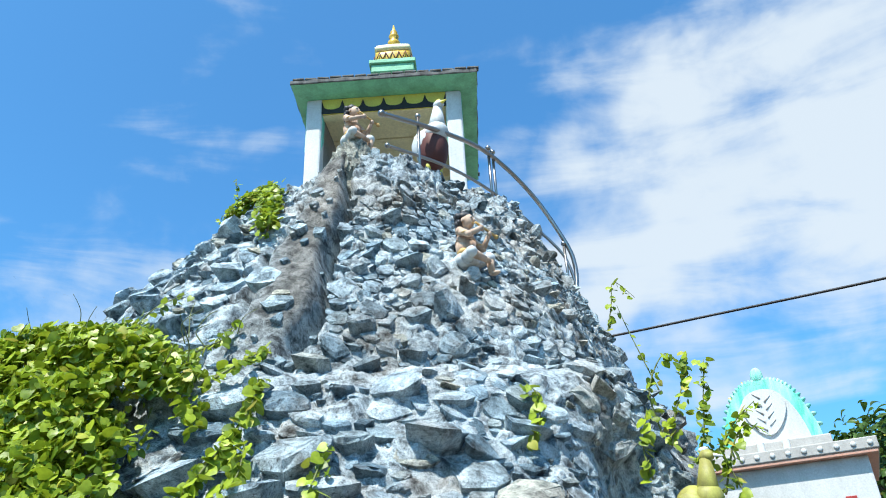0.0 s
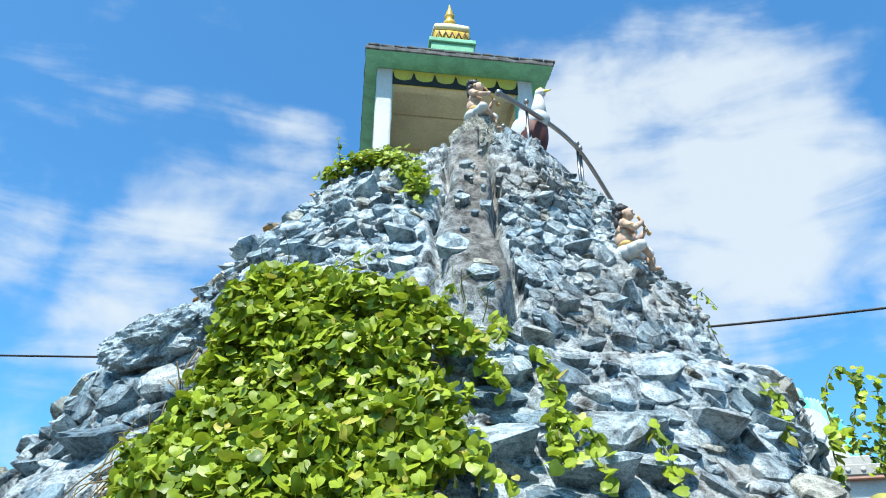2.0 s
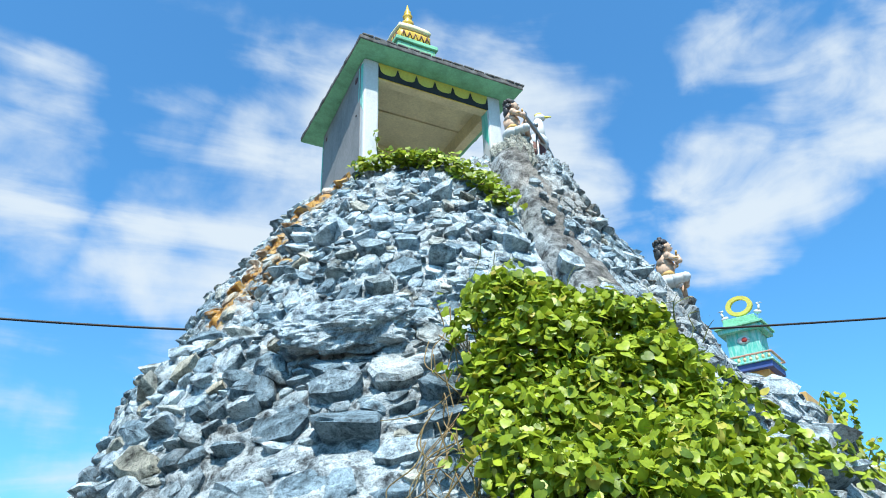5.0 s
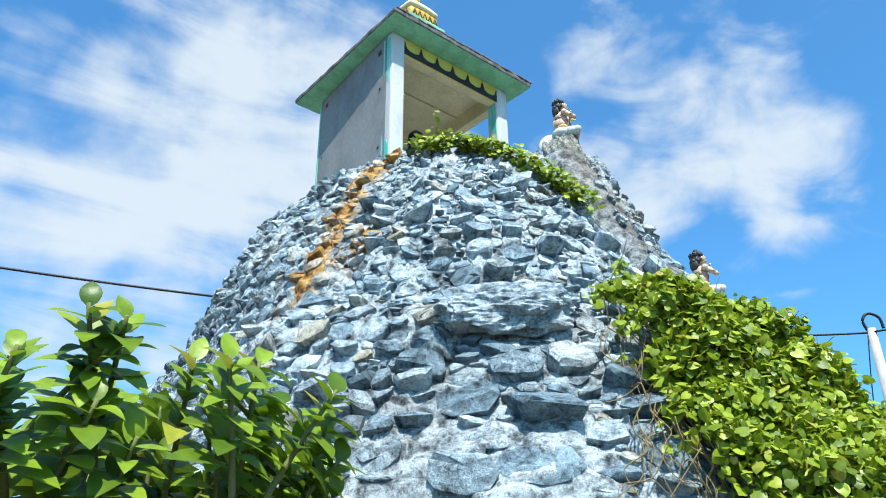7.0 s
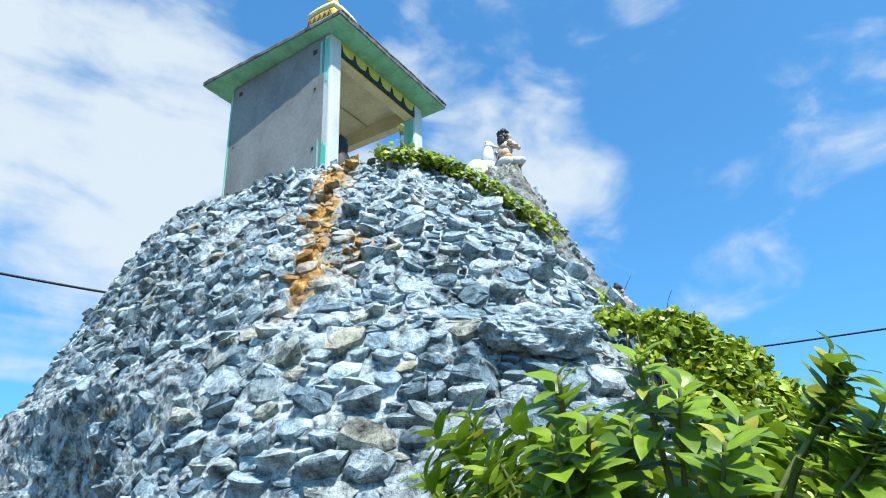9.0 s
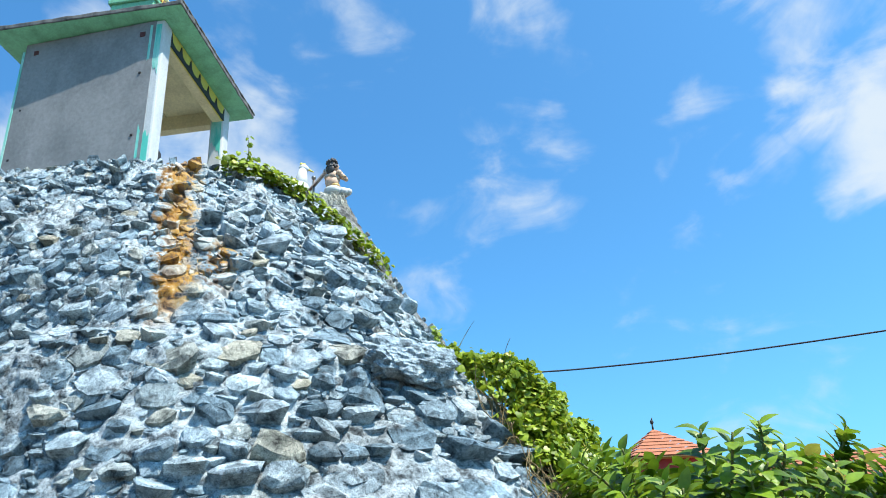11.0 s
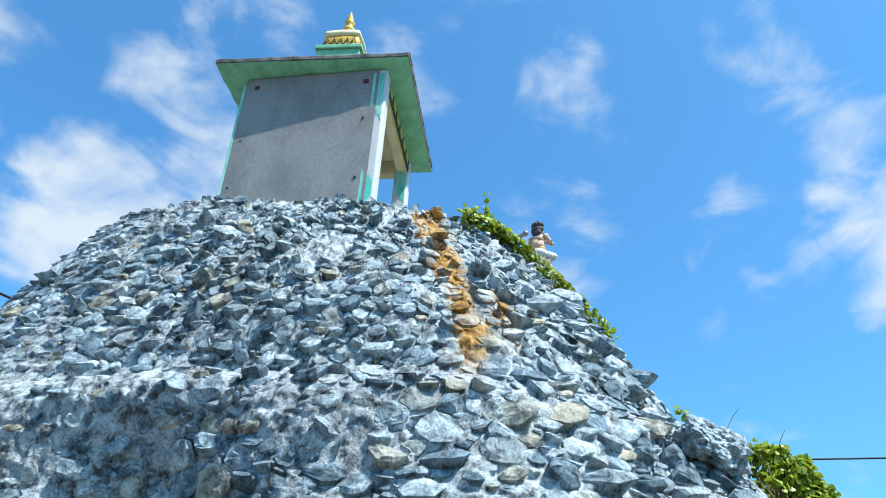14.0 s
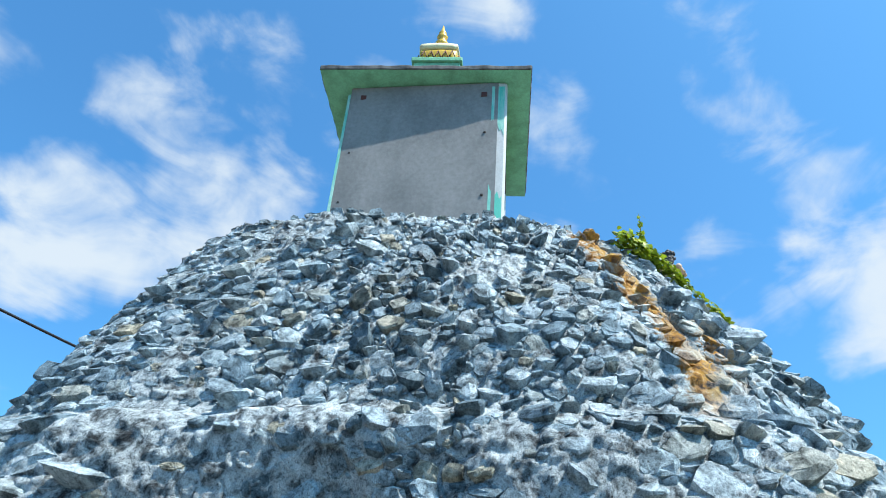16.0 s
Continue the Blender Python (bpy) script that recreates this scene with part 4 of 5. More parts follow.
def build_red_house():
    o = Vector((-6.69, 2.69, 1.6))
    dist = 32.0

    def at(az, el, d=dist):
        return o + Vector((math.cos(radians(az)), math.sin(radians(az)), math.tan(radians(el)))) * d
    house = empty("red_house", (*at(-8.6, 0)[:2], 0), "red walled house with a hipped terracotta tile roof", "house")
    c = at(-8.6, 0, dist + 2)
    turn = Matrix.Translation((c.x, c.y, 0)) @ Matrix.Rotation(radians(-8.6 - 90 + 22), 4, "Z")
    eave, apex = 1.6 + 33 * math.tan(radians(7.7)), 1.6 + 34 * math.tan(radians(9.8))

    def put(bm):
        bmesh.ops.transform(bm, matrix=turn, verts=bm.verts)
        return bm
    bm = bmesh.new()
    box(bm, -1.5, 1.5, -1.3, 1.3, 0, eave, 0.02)
    part("wall", put(bm), RED, house)
    bm = bmesh.new()
    for side in range(4):
        m = Matrix.Rotation(math.pi / 2 * side, 4, "Z")
        rows = 8
        for k in range(rows):
            u0, u1 = k / rows, (k + 1) / rows
            w0, w1 = 1.9 * (1 - u0) + 0.02, 1.9 * (1 - u1) + 0.02
            z0, z1 = eave - 0.1 + (apex - eave) * u0 + 0.03, eave - 0.1 + (apex - eave) * u1
            vs = [bm.verts.new(m @ Vector(p)) for p in ((-w0, -w0, z0), (w0, -w0, z0), (w1, -w1, z1), (-w1, -w1, z1))]
            bm.faces.new(vs)
    roof = part("roof", put(bm), TILE, house, "terracotta tiled hipped roof")
    bm = bmesh.new()
    box(bm, -1.85, 1.85, -1.85, 1.85, eave - 0.16, eave - 0.1, 0.01)
    part("eave_board", put(bm), OCHRE, roof)
    bm = bmesh.new()
    limb(bm, (0, 0, apex - 0.15), (0, 0, apex + 0.15), 0.05, 0.03)
    ball(bm, (0, 0, apex + 0.22), (0.08, 0.08, 0.1))
    limb(bm, (0, 0, apex + 0.25), (0.03, 0, apex + 0.42), 0.04, 0.02)
    part("ridge_finial", put(bm), BLACK, roof)
    # long low tiled range beside it
    hall = empty("tiled_hall", (*at(-15, 0, 34)[:2], 0), "long low hall with a terracotta tile roof on posts", "house")
    a, b = at(-10.6, 0, 31), at(-30, 0, 30)
    along = (b - a)
    length = math.hypot(along.x, along.y)
    turn2 = Matrix.Translation((a.x, a.y, 0)) @ Matrix.Rotation(math.atan2(along.y, along.x), 4, "Z")
    z0, z1 = 1.6 + 30 * math.tan(radians(4.9)), 1.6 + 32 * math.tan(radians(6.5))
    bm = bmesh.new()
    for k in range(7):
        u0, u1 = k / 7, (k + 1) / 7
        vs = [bm.verts.new(Vector(p)) for p in ((0, -0.5 + 2 * u0, z0 + (z1 - z0) * u0 + 0.03), (length, -0.5 + 2 * u0, z0 + (z1 - z0) * u0 + 0.03), (length, -0.5 + 2 * u1, z0 + (z1 - z0) * u1), (0, -0.5 + 2 * u1, z0 + (z1 - z0) * u1))]
        bm.faces.new(vs)
        vs = [bm.verts.new(Vector(p)) for p in ((0, 3.5 - 2 * u0, z0 + (z1 - z0) * u0 + 0.03), (length, 3.5 - 2 * u0, z0 + (z1 - z0) * u0 + 0.03), (length, 3.5 - 2 * u1, z0 + (z1 - z0) * u1), (0, 3.5 - 2 * u1, z0 + (z1 - z0) * u1))]
        bm.faces.new(vs)
    bmesh.ops.transform(bm, matrix=turn2, verts=bm.verts)
    part("roof", bm, TILE, hall, "terracotta tile roof")
    for k in range(6):
        bm = bmesh.new()
        box(bm, 0.3 + k * length / 6, 0.6 + k * length / 6, 0, 0.3, 0, z0 + 0.2, 0.01)
        bmesh.ops.transform(bm, matrix=turn2, verts=bm.verts)
        part("post", bm, PALE, hall)
    bm = bmesh.new()
    box(bm, 0.1, length, 2.6, 2.9, 0, z0 + 0.3, 0.01)
    bmesh.ops.transform(bm, matrix=turn2, verts=bm.verts)
    part("back_wall", bm, PALE, hall)


# ---- leaves ----
def heart_leaf():
    """A heart-shaped, slightly folded leaf 1 long, its stalk at the origin, its face up."""
    half = [(0, 0.08), (0.25, -0.05), (0.47, 0.10), (0.52, 0.36), (0.42, 0.62), (0.21, 0.84), (0, 1.0)]
    verts = [(0, 0.08, 0), (0, 0.38, 0.03), (0, 0.7, 0.0), (0, 1.0, -0.14)]
    faces = []
    for s in (1, -1):
        base = len(verts)
        for x, y in half[1:-1]:
            verts.append((x * s, y, 0.10 * x - 0.22 * max(0, y - 0.45) - 0.16 * max(0, x - 0.3) * (2 + y)))
        b = base
        order = [(0, b, b + 1), (0, b + 1, 1), (1, b + 1, b + 2), (1, b + 2, b + 3), (1, b + 3, 2), (2, b + 3, b + 4), (2, b + 4, 3)]
        faces += [f if s > 0 else f[::-1] for f in order]
    return verts, faces


def long_leaf():
    """An elliptical glossy leaf 1 long, arched along its midrib."""
    verts, faces = [], []
    n = 6
    for i in range(n + 1):
        u = i / n
        w = 0.27 * math.sin(math.pi * u ** 0.8) ** 0.85
        z = 0.10 * math.sin(math.pi * u) - 0.10 * u * u
        verts += [(-w, u, z + 0.35 * w), (0, u, z), (w, u, z + 0.35 * w)]
    for i in range(n):
        a = 3 * i
        faces += [(a, a + 1, a + 4, a + 3), (a + 1, a + 2, a + 5, a + 4)]
    return verts, faces


def leaves(parent, shape, poses, own, own_mat, mass_mat, name="leaf"):
    """The first `own` leaves are parts; the rest are one mass."""
    verts, faces = shape
    base = np.array(verts)
    mesh = bpy.data.meshes.new(name)
    mesh.from_pydata(verts, [], faces)
    mesh.materials.append(own_mat)
    mesh.polygons.foreach_set("use_smooth", [True] * len(mesh.polygons))
    for m in poses[:own]:
        child(new(name, mesh), parent).matrix_basis = m
    rest = poses[own:]
    if rest:
        allv, allf, k = [], [], 0
        for m in rest:
            a = np.array(m)
            allv.append(base @ a[:3, :3].T + a[:3, 3])
            allf += [tuple(i + k for i in f) for f in faces]
            k += len(base)
        ob = raw("foliage", np.concatenate(allv).tolist(), allf, mass_mat, parent, True)
        tagged(ob, kind="stuff")


def leaf_pose(p, normal, size, rng, droop=0.5, spread=0.5):
    """A leaf at p that faces along normal, hanging with its tip down."""
    n = (Vector(normal) + Vector((rng.gauss(0, spread), rng.gauss(0, spread), rng.gauss(0, spread)))).normalized()
    down = Vector((rng.gauss(0, 0.6), rng.gauss(0, 0.6), -droop))
    y = (down - n * down.dot(n))
    y = y.normalized() if y.length > 0.01 else n.orthogonal().normalized()
    x = y.cross(n).normalized()
    m = Matrix((x, y, n)).transposed().to_4x4()
    return Matrix.Translation(p) @ m @ Matrix.Diagonal((size * rng.uniform(0.85, 1.1), size, size * rng.uniform(0.4, 1.6), 1))


def vine_shape(deg, z):
    """How thick the big creeper lies on the flank, 0 where it does not grow."""
    edge_top = 3.08 - 0.0022 * (deg + 113) ** 2 + 0.34 * (fractal(np.array([deg * 0.16]), np.array([1.0]), 77)[0] - 0.5)
    left, right = -119.5 + max(0.0, 2.5 - z) * 5, -96.0
    wob = 7 * (fractal(np.array([z * 3.0]), np.array([deg * 0.05]), 78)[0] - 0.5)
    inside = min((deg - left + wob) / 4, (right - deg + wob) / 7, (edge_top - z) / 0.25)
    return max(0.0, min(1.0, inside))


def build_big_vine():
    rng = random.Random(5)
    vine = empty("creeper", tuple(spot(-121, 2.2)), "dense light green heart-leaved creeper hanging over the rocks", "creeper", "creepers")
    poses, runners = [], 0
    while len(poses) < 13000:
        deg, z = rng.uniform(-130, -92), rng.uniform(1.3, 3.5)
        t = vine_shape(deg, z)
        if t <= 0.02 or rng.random() > 0.35 + t:
            continue
        swell = 0.05 + 0.28 * t ** 0.45 * (0.4 + 1.2 * (fractal(np.array([deg * 0.3]), np.array([z * 6.0]), 79)[0]))
        depth = rng.random() ** 0.5
        p = spot(deg, z, swell * (0.35 + 0.65 * depth))
        a = radians(deg)
        n = (0.62 * math.cos(a) - 0.1, 0.62 * math.sin(a), 0.72)
        if t < 0.75 and fractal(np.array([deg * 0.5]), np.array([z * 7.0]), 83)[0] < 0.42:
            continue
        poses.append((abs(deg + 110) / 18 + abs(z - 2.3) + (1 - depth) * 3, leaf_pose(p, n, rng.choice((0.022, 0.030, 0.038, 0.046, 0.055)) * rng.uniform(0.9, 1.1), rng, 0.8, 0.8)))
    poses.sort(key=lambda q: q[0])
    leaves(vine, heart_leaf(), [m for _, m in poses], 300, VINE_LEAF, VINE_MASS)
    for k in range(26):
        deg, z = rng.uniform(-126, -97), rng.uniform(1.9, 3.1)
        if vine_shape(deg, z) <= 0:
            continue
        pts = [spot(deg, z, 0.14)]
        for i in range(5):
            deg, z = deg + rng.gauss(-1.2, 2.2), z - rng.uniform(0.02, 0.15)
            pts.append(spot(deg, z, 0.04 + 0.14 * vine_shape(deg, z)))
        tube("stem", pts, lambda u: 0.004 - 0.002 * u, STEM, vine, n=5)
    # dry stalks that hang out of the near edge
    for k in range(60):
        deg, z = rng.uniform(-121, -115), rng.uniform(2.0, 2.85)
        pts = [spot(deg, z, rng.uniform(0.05, 0.16))]
        for i in range(4):
            deg, z = deg + rng.gauss(0.2, 1.0), z - rng.uniform(0.04, 0.14)
            pts.append(spot(deg, z, rng.uniform(0.03, 0.13)))
        tube("dry_stalk", pts, lambda u: 0.0035 - 0.002 * u, DRY if k % 3 else STEM, vine, n=4)
    # thin shoots that rise out of the mass
    for k in range(16):
        deg, z = rng.uniform(-118, -98), rng.uniform(2.5, 3.0)
        p = spot(deg, z, 0.22)
        q = p + Vector((rng.gauss(0, 0.06), rng.gauss(-0.02, 0.05), rng.uniform(0.08, 0.2)))
        tube("shoot", [p, p.lerp(q, 0.5) + Vector((rng.gauss(0, 0.02), 0, 0.02)), q], lambda u: 0.003 - 0.0015 * u, TWIG, vine, n=4)
        for i in range(5):
            e = p.lerp(q, 0.3 + 0.7 * i / 4)
            mesh = vine.children[0].data
            child(new("leaf", mesh), vine).matrix_basis = leaf_pose(e, (rng.gauss(0, 0.5), -0.5, 0.7), rng.uniform(0.03, 0.05), rng, 0.8, 0.5)
    return vine


def build_creeper(name_at, path, count, width, thick, seed, label, own=60, size=(0.03, 0.055)):
    rng = random.Random(seed)
    thing = empty("creeper", tuple(spot(*path[0])), label, "creeper", "creepers")
    poses = []
    pts = [spot(d, z, 0.06) for d, z in path]
    tube("stem", pts, 0.007, STEM, thing, n=5)
    for _ in range(count):
        k = rng.random() * (len(path) - 1)
        i = min(int(k), len(path) - 2)
        u = k - i
        d = path[i][0] * (1 - u) + path[i + 1][0] * u + rng.gauss(0, width * 9)
        z = path[i][1] * (1 - u) + path[i + 1][1] * u + rng.gauss(0, width * 0.35)
        z = min(z, 5.0)
        p = spot(d, z, 0.03 + thick * rng.random())
        a = radians(d)
        poses.append(leaf_pose(p, (0.55 * math.cos(a), 0.55 * math.sin(a), 0.8), rng.uniform(*size), rng, 0.7, 0.45))
    leaves(thing, heart_leaf(), poses, own, VINE_LEAF, VINE_MASS)
    return thing


def build_sprig(path, leaf_every, size, label, seed, shape=None, radius=0.006):
    """A thin wild shoot with leaves along it."""
    rng = random.Random(seed)
    thing = empty("shoot", tuple(path[0]), label, "weed", "wild shoots")
    tube("stem", path, lambda u: radius * (1 - 0.7 * u), TWIG, thing, n=5)
    poses = []
    pts = [Vector(p) for p in path]
    for a, b in zip(pts, pts[1:]):
        n = max(1, int((b - a).length / leaf_every))
        for i in range(n):
            p = a.lerp(b, (i + rng.random()) / n) + Vector((rng.gauss(0, 0.015), rng.gauss(0, 0.015), rng.gauss(0, 0.01)))
            poses.append(leaf_pose(p, (rng.gauss(0, 0.6), -0.5 + rng.gauss(0, 0.4), 0.7), size * rng.uniform(0.6, 1.2), rng, 0.8, 0.4))
    leaves(thing, shape or heart_leaf(), poses, len(poses), VINE_LEAF, VINE_MASS)
    return thing


def build_shrub():
    """Leafy shrub in front of the mound, rosettes of long leaves at the twig ends."""
    rng = random.Random(12)
    base = Vector((-4.73, 2.54, 0))
    shrub = empty("shrub", tuple(base), "leafy green shrub with long glossy leaves before the mound", "shrub")
    poses = []
    for k in range(9):
        a = 2 * math.pi * k / 9 + rng.uniform(-0.3, 0.3)
        lean = rng.uniform(0.12, 0.3)
        fork = base + Vector((lean * math.cos(a), lean * math.sin(a), rng.uniform(1.1, 1.4)))
        tube("branch", [base, base.lerp(fork, 0.5) + Vector((rng.gauss(0, .04), rng.gauss(0, .04), 0)), fork], lambda u: 0.022 - 0.010 * u, BARK, shrub, n=7)
        for j in range(16):
            b = a + rng.uniform(-1.0, 1.0)
            reach = 0.35 * rng.random() ** 0.55
            z = rng.uniform(1.56, 1.95) - 0.9 * max(0, reach - 0.15) ** 1.6
            tip = Vector((base.x + (reach + 0.1) * math.cos(b), base.y + (reach + 0.1) * math.sin(b), z))
            mid = fork.lerp(tip, 0.6) + Vector((rng.gauss(0, .03), rng.gauss(0, .03), 0.03))
            tube("twig", [fork, mid, tip], lambda u: 0.008 - 0.005 * u, TWIG, shrub, n=5)
            out = Vector((math.cos(b), math.sin(b), 1.1)).normalized()
            for i in range(17):
                f = i / 17
                c = 2.4 * i
                p = mid.lerp(tip, 0.35 + 0.65 * f ** 0.7)
                side = (out.orthogonal().normalized() * math.cos(c) + out.cross(out.orthogonal().normalized()) * math.sin(c))
                y = (side * (1.3 - 0.4 * f) + out * (0.16 + 0.40 * f) + Vector((0, 0, -0.10)) + Vector((rng.gauss(0, .15), rng.gauss(0, .15), rng.gauss(0, .15)))).normalized()
                n = (out + Vector((0, 0, 0.6)) - y * (out + Vector((0, 0, 0.6))).dot(y)).normalized()
                x = y.cross(n)
                s = rng.uniform(0.055, 0.092) * (1 - 0.3 * f)
                m = Matrix.Translation(p) @ Matrix((x, y, n)).transposed().to_4x4() @ Matrix.Diagonal((s * rng.uniform(0.85, 1.2), s, s * rng.uniform(0.2, 1.0), 1))
                poses.append((-p.z, m))
    poses.sort(key=lambda q: q[0])
    leaves(shrub, long_leaf(), [m for _, m in poses], 300, BUSH_LEAF, BUSH_MASS)
    return shrub


def build_tree(at, height, spread, seed):
    rng = random.Random(seed)
    at = Vector(at)
    tree = empty("tree", tuple(at), "distant dark green broadleaf tree", "tree", "distant trees")
    tube("trunk", [at, at + Vector((0.15, 0.1, height * 0.3)), at + Vector((-0.1, 0, height * 0.75))], lambda u: height * (0.03 - 0.018 * u), BARK, tree)
    poses = []
    for k in range(26):
        a, e = rng.uniform(0, 6.28), rng.uniform(-0.3, 1.2)
        c = at + Vector((spread * 0.75 * math.cos(a) * math.cos(e), spread * 0.75 * math.sin(a) * math.cos(e), height * 0.66 + spread * 0.7 * math.sin(e)))
        if k < 8:
            tube("limb", [at + Vector((0, 0, height * 0.35)), (at + c) / 2 + Vector((0, 0, height * 0.2)), c], lambda u: height * (0.012 - 0.009 * u), BARK, tree, n=6)
        r = spread * rng.uniform(0.22, 0.4)
        for _ in range(130):
            d = Vector((rng.gauss(0, 1), rng.gauss(0, 1), rng.gauss(0, 0.8))).normalized() * r * rng.uniform(0.6, 1.05)
            poses.append(leaf_pose(c + d, d + Vector((0, 0, 0.4)), rng.uniform(0.16, 0.3) * spread / 2, rng, 0.7, 0.4))
    leaves(tree, long_leaf(), poses, 0, TREE_MASS, TREE_MASS)


# ---- stones of the mound, last ----
def build_idol():
    bm = bmesh.new()
    lathe(bm, [(0.2, 0), (0.2, 0.12), (0.14, 0.16), (0.12, 0.5), (0.16, 0.62), (0.15, 0.85), (0.09, 0.98), (0.1, 1.05), (0.085, 1.15), (0.04, 1.2)], (0, 0, 0), 20)
    ob = part("idol", bm, BLACK)
    ob.matrix_basis = pose(-0.9, 6.62, 4.98)
    tagged(ob, "dark stone idol standing inside the pavilion", "statue")


def clipped(poly, px, py, nx, ny):
    """The part of a polygon behind the line through (px, py) with normal (nx, ny)."""
    res = []
    for k in range(len(poly)):
        (ax, ay), (bx, by) = poly[k], poly[(k + 1) % len(poly)]
        da, db = (ax - px) * nx + (ay - py) * ny, (bx - px) * nx + (by - py) * ny
        if da <= 0:
            res.append((ax, ay))
        if (da < 0 < db) or (db < 0 < da):
            u = da / (da - db)
            res.append((ax + (bx - ax) * u, ay + (by - ay) * u))
    return res


def stone_sites(rng):
    """Where stones sit on the unrolled flank: along, up, half-size, whether it stands out."""
    sites = [(radians(deg) * 2.9, z * 1.25, s, True) for deg, z, s in FRONT + FLANK + BACK + SHOULDER + UPPER]
    sites.append((radians(-127.5) * 2.9, 2.85 * 1.25, 0.25, False))
    pts = np.zeros((6000, 3))
    n = len(sites)
    pts[:n] = [q[:3] for q in sites]
    a0, a1, b0, b1 = radians(-241) * 2.9, radians(-12) * 2.9, 1.65 * 1.25, 4.93 * 1.25
    for size, tries in ((0.13, 350), (0.10, 1200), (0.075, 4000), (0.055, 8000), (0.038, 12000), (0.027, 9000)):
        for _ in range(tries):
            a, b = rng.uniform(a0, a1), rng.uniform(b0, b1)
            s = size * rng.uniform(0.88, 1.1) * (1.0 if b < 3.9 else 0.85)
            da, db = pts[:n, 0] - a, (pts[:n, 1] - b) * 1.2
            if np.any(da * da + db * db < ((pts[:n, 2] + s) * 0.80) ** 2):
                continue
            pts[n] = a, b, s
            n += 1
            sites.append((a, b, s, False))
    return sites, pts[:n]


def build_stones(mound):
    rng = random.Random(21)
    # the broad overhanging boulder on the shoulder
    bm = bmesh.new()
    bmesh.ops.create_icosphere(bm, subdivisions=5, radius=1)
    for v in bm.verts:
        q = v.co.copy()
        v.co = Vector((q.x * 0.36, q.y * 0.15, q.z * 0.13)) * (1 + 0.35 * noise.noise(q * 1.6) + 0.18 * noise.noise(q * 4.5) + 0.09 * noise.noise(q * 11) + 0.05 * noise.noise(q * 23))
    cap = bmesh.new()
    bmesh.ops.create_icosphere(cap, subdivisions=5, radius=1)
    for v in cap.verts:
        q = v.co.copy()
        v.co = Vector((q.x * 0.185, q.y * 0.2, q.z * 0.42)) * (1 + 0.22 * noise.noise(q * 1.7 + Vector((3, 1, 0))) + 0.15 * noise.noise(q * 4.5) + 0.09 * noise.noise(q * 10) + 0.05 * noise.noise(q * 22))
        v.co.z = min(v.co.z, 0.345 + 0.02 * noise.noise(q * 3))
    crag = part("rib_top", cap, STONE, mound, "craggy cemented top of the rib")
    crag.matrix_basis = pose(-0.79, 4.70, 4.80)
    boulder = part("boulder", bm, STONE, mound, "broad dark weathered boulder")
    boulder.matrix_basis = Matrix.Translation(spot(-127.0, 2.84, 0.05)) @ flank_turn(-127.5, 0.05)
    # every other stone fills its own cell between its neighbours
    sites, pts = stone_sites(rng)
    smear = smeared(pts[:, 0], pts[:, 1])
    base = swell(pts[:, 0], pts[:, 1])
    verts, faces, pieces, k = [], [], [], 0
    for i, (a, b, s, known) in enumerate(sites):
        deg, z = math.degrees(a / 2.9), b / 1.25
        rib = abs(deg + 99.5) * 0.04 < 0.15 and z > 2.95
        if s > 0.2 or vine_shape(deg, z) > 0.5 or (rib and rng.random() < 0.72) or (3.4 < abs(deg + 99.5) < 5.9 and z > 2.95 and s > 0.03) or (not known and rng.random() < smear[i] * 0.85):
            continue
        n = rng.randint(5, 8)
        turn = rng.uniform(0, 6.28)
        reach = s * (1.22 if known else 1.3)
        spin, thin = rng.gauss(0, 0.5), rng.uniform(0.6, 0.95)
        poly = []
        for j in range(n):
            u, v = reach * rng.uniform(0.75, 1.4) * math.cos(turn + 6.283 * j / n), reach * thin * rng.uniform(0.75, 1.4) * math.sin(turn + 6.283 * j / n)
            poly.append((u * math.cos(spin) - v * math.sin(spin), u * math.sin(spin) + v * math.cos(spin)))
        da, db = pts[:, 0] - a, pts[:, 1] - b
        near = np.nonzero((np.abs(da) < s + 0.3) & (np.abs(db) < s + 0.3))[0]
        for j in near:
            if j == i:
                continue
            d2 = da[j] ** 2 + (db[j] * 1.2) ** 2
            u = min(max(0.5 + (s * s - pts[j, 2] ** 2) / (2 * d2), 0.2), 0.8)
            poly = clipped(poly, da[j] * u, db[j] * u, da[j], db[j] * 1.44)
            if len(poly) < 3:
                break
        if len(poly) < 3:
            continue
        cx, cy = sum(p[0] for p in poly) / len(poly), sum(p[1] for p in poly) / len(poly)
        shrink = 1 - rng.uniform(0.002, 0.011) / s
        outline = []
        for j in range(len(poly)):
            (ax, ay), (bx, by) = poly[j], poly[(j + 1) % len(poly)]
            edge = math.hypot(bx - ax, by - ay)
            if edge < 0.22 * s:
                outline.append(((ax + bx) / 2, (ay + by) / 2))
                continue
            outline.append((ax, ay))
            if edge > 0.9 * s and len(poly) < 8:
                off = rng.gauss(0, 0.07) * edge
                outline.append(((ax + bx) / 2 - (by - ay) / edge * off, (ay + by) / 2 + (bx - ax) / edge * off))
        if len(outline) < 4:
            continue
        rim = np.array([((x - cx) * shrink, (y - cy) * shrink) for x, y in outline])
        m = len(rim)
        flush = rib or (not known and rng.random() < 0.42)
        h = s * (rng.uniform(0.10, 0.25) if flush else rng.uniform(0.25, 0.58) if not known else rng.uniform(0.55, 0.85))
        h = min(h, 0.08 if deg < -75 else 0.045) * (0.6 if z > 4.7 else 1.0)
        lean, slew = (rng.gauss(0.05, 0.1), rng.gauss(0, 0.1)) if flush else (rng.gauss(0.36, 0.3), rng.gauss(0, 0.28))
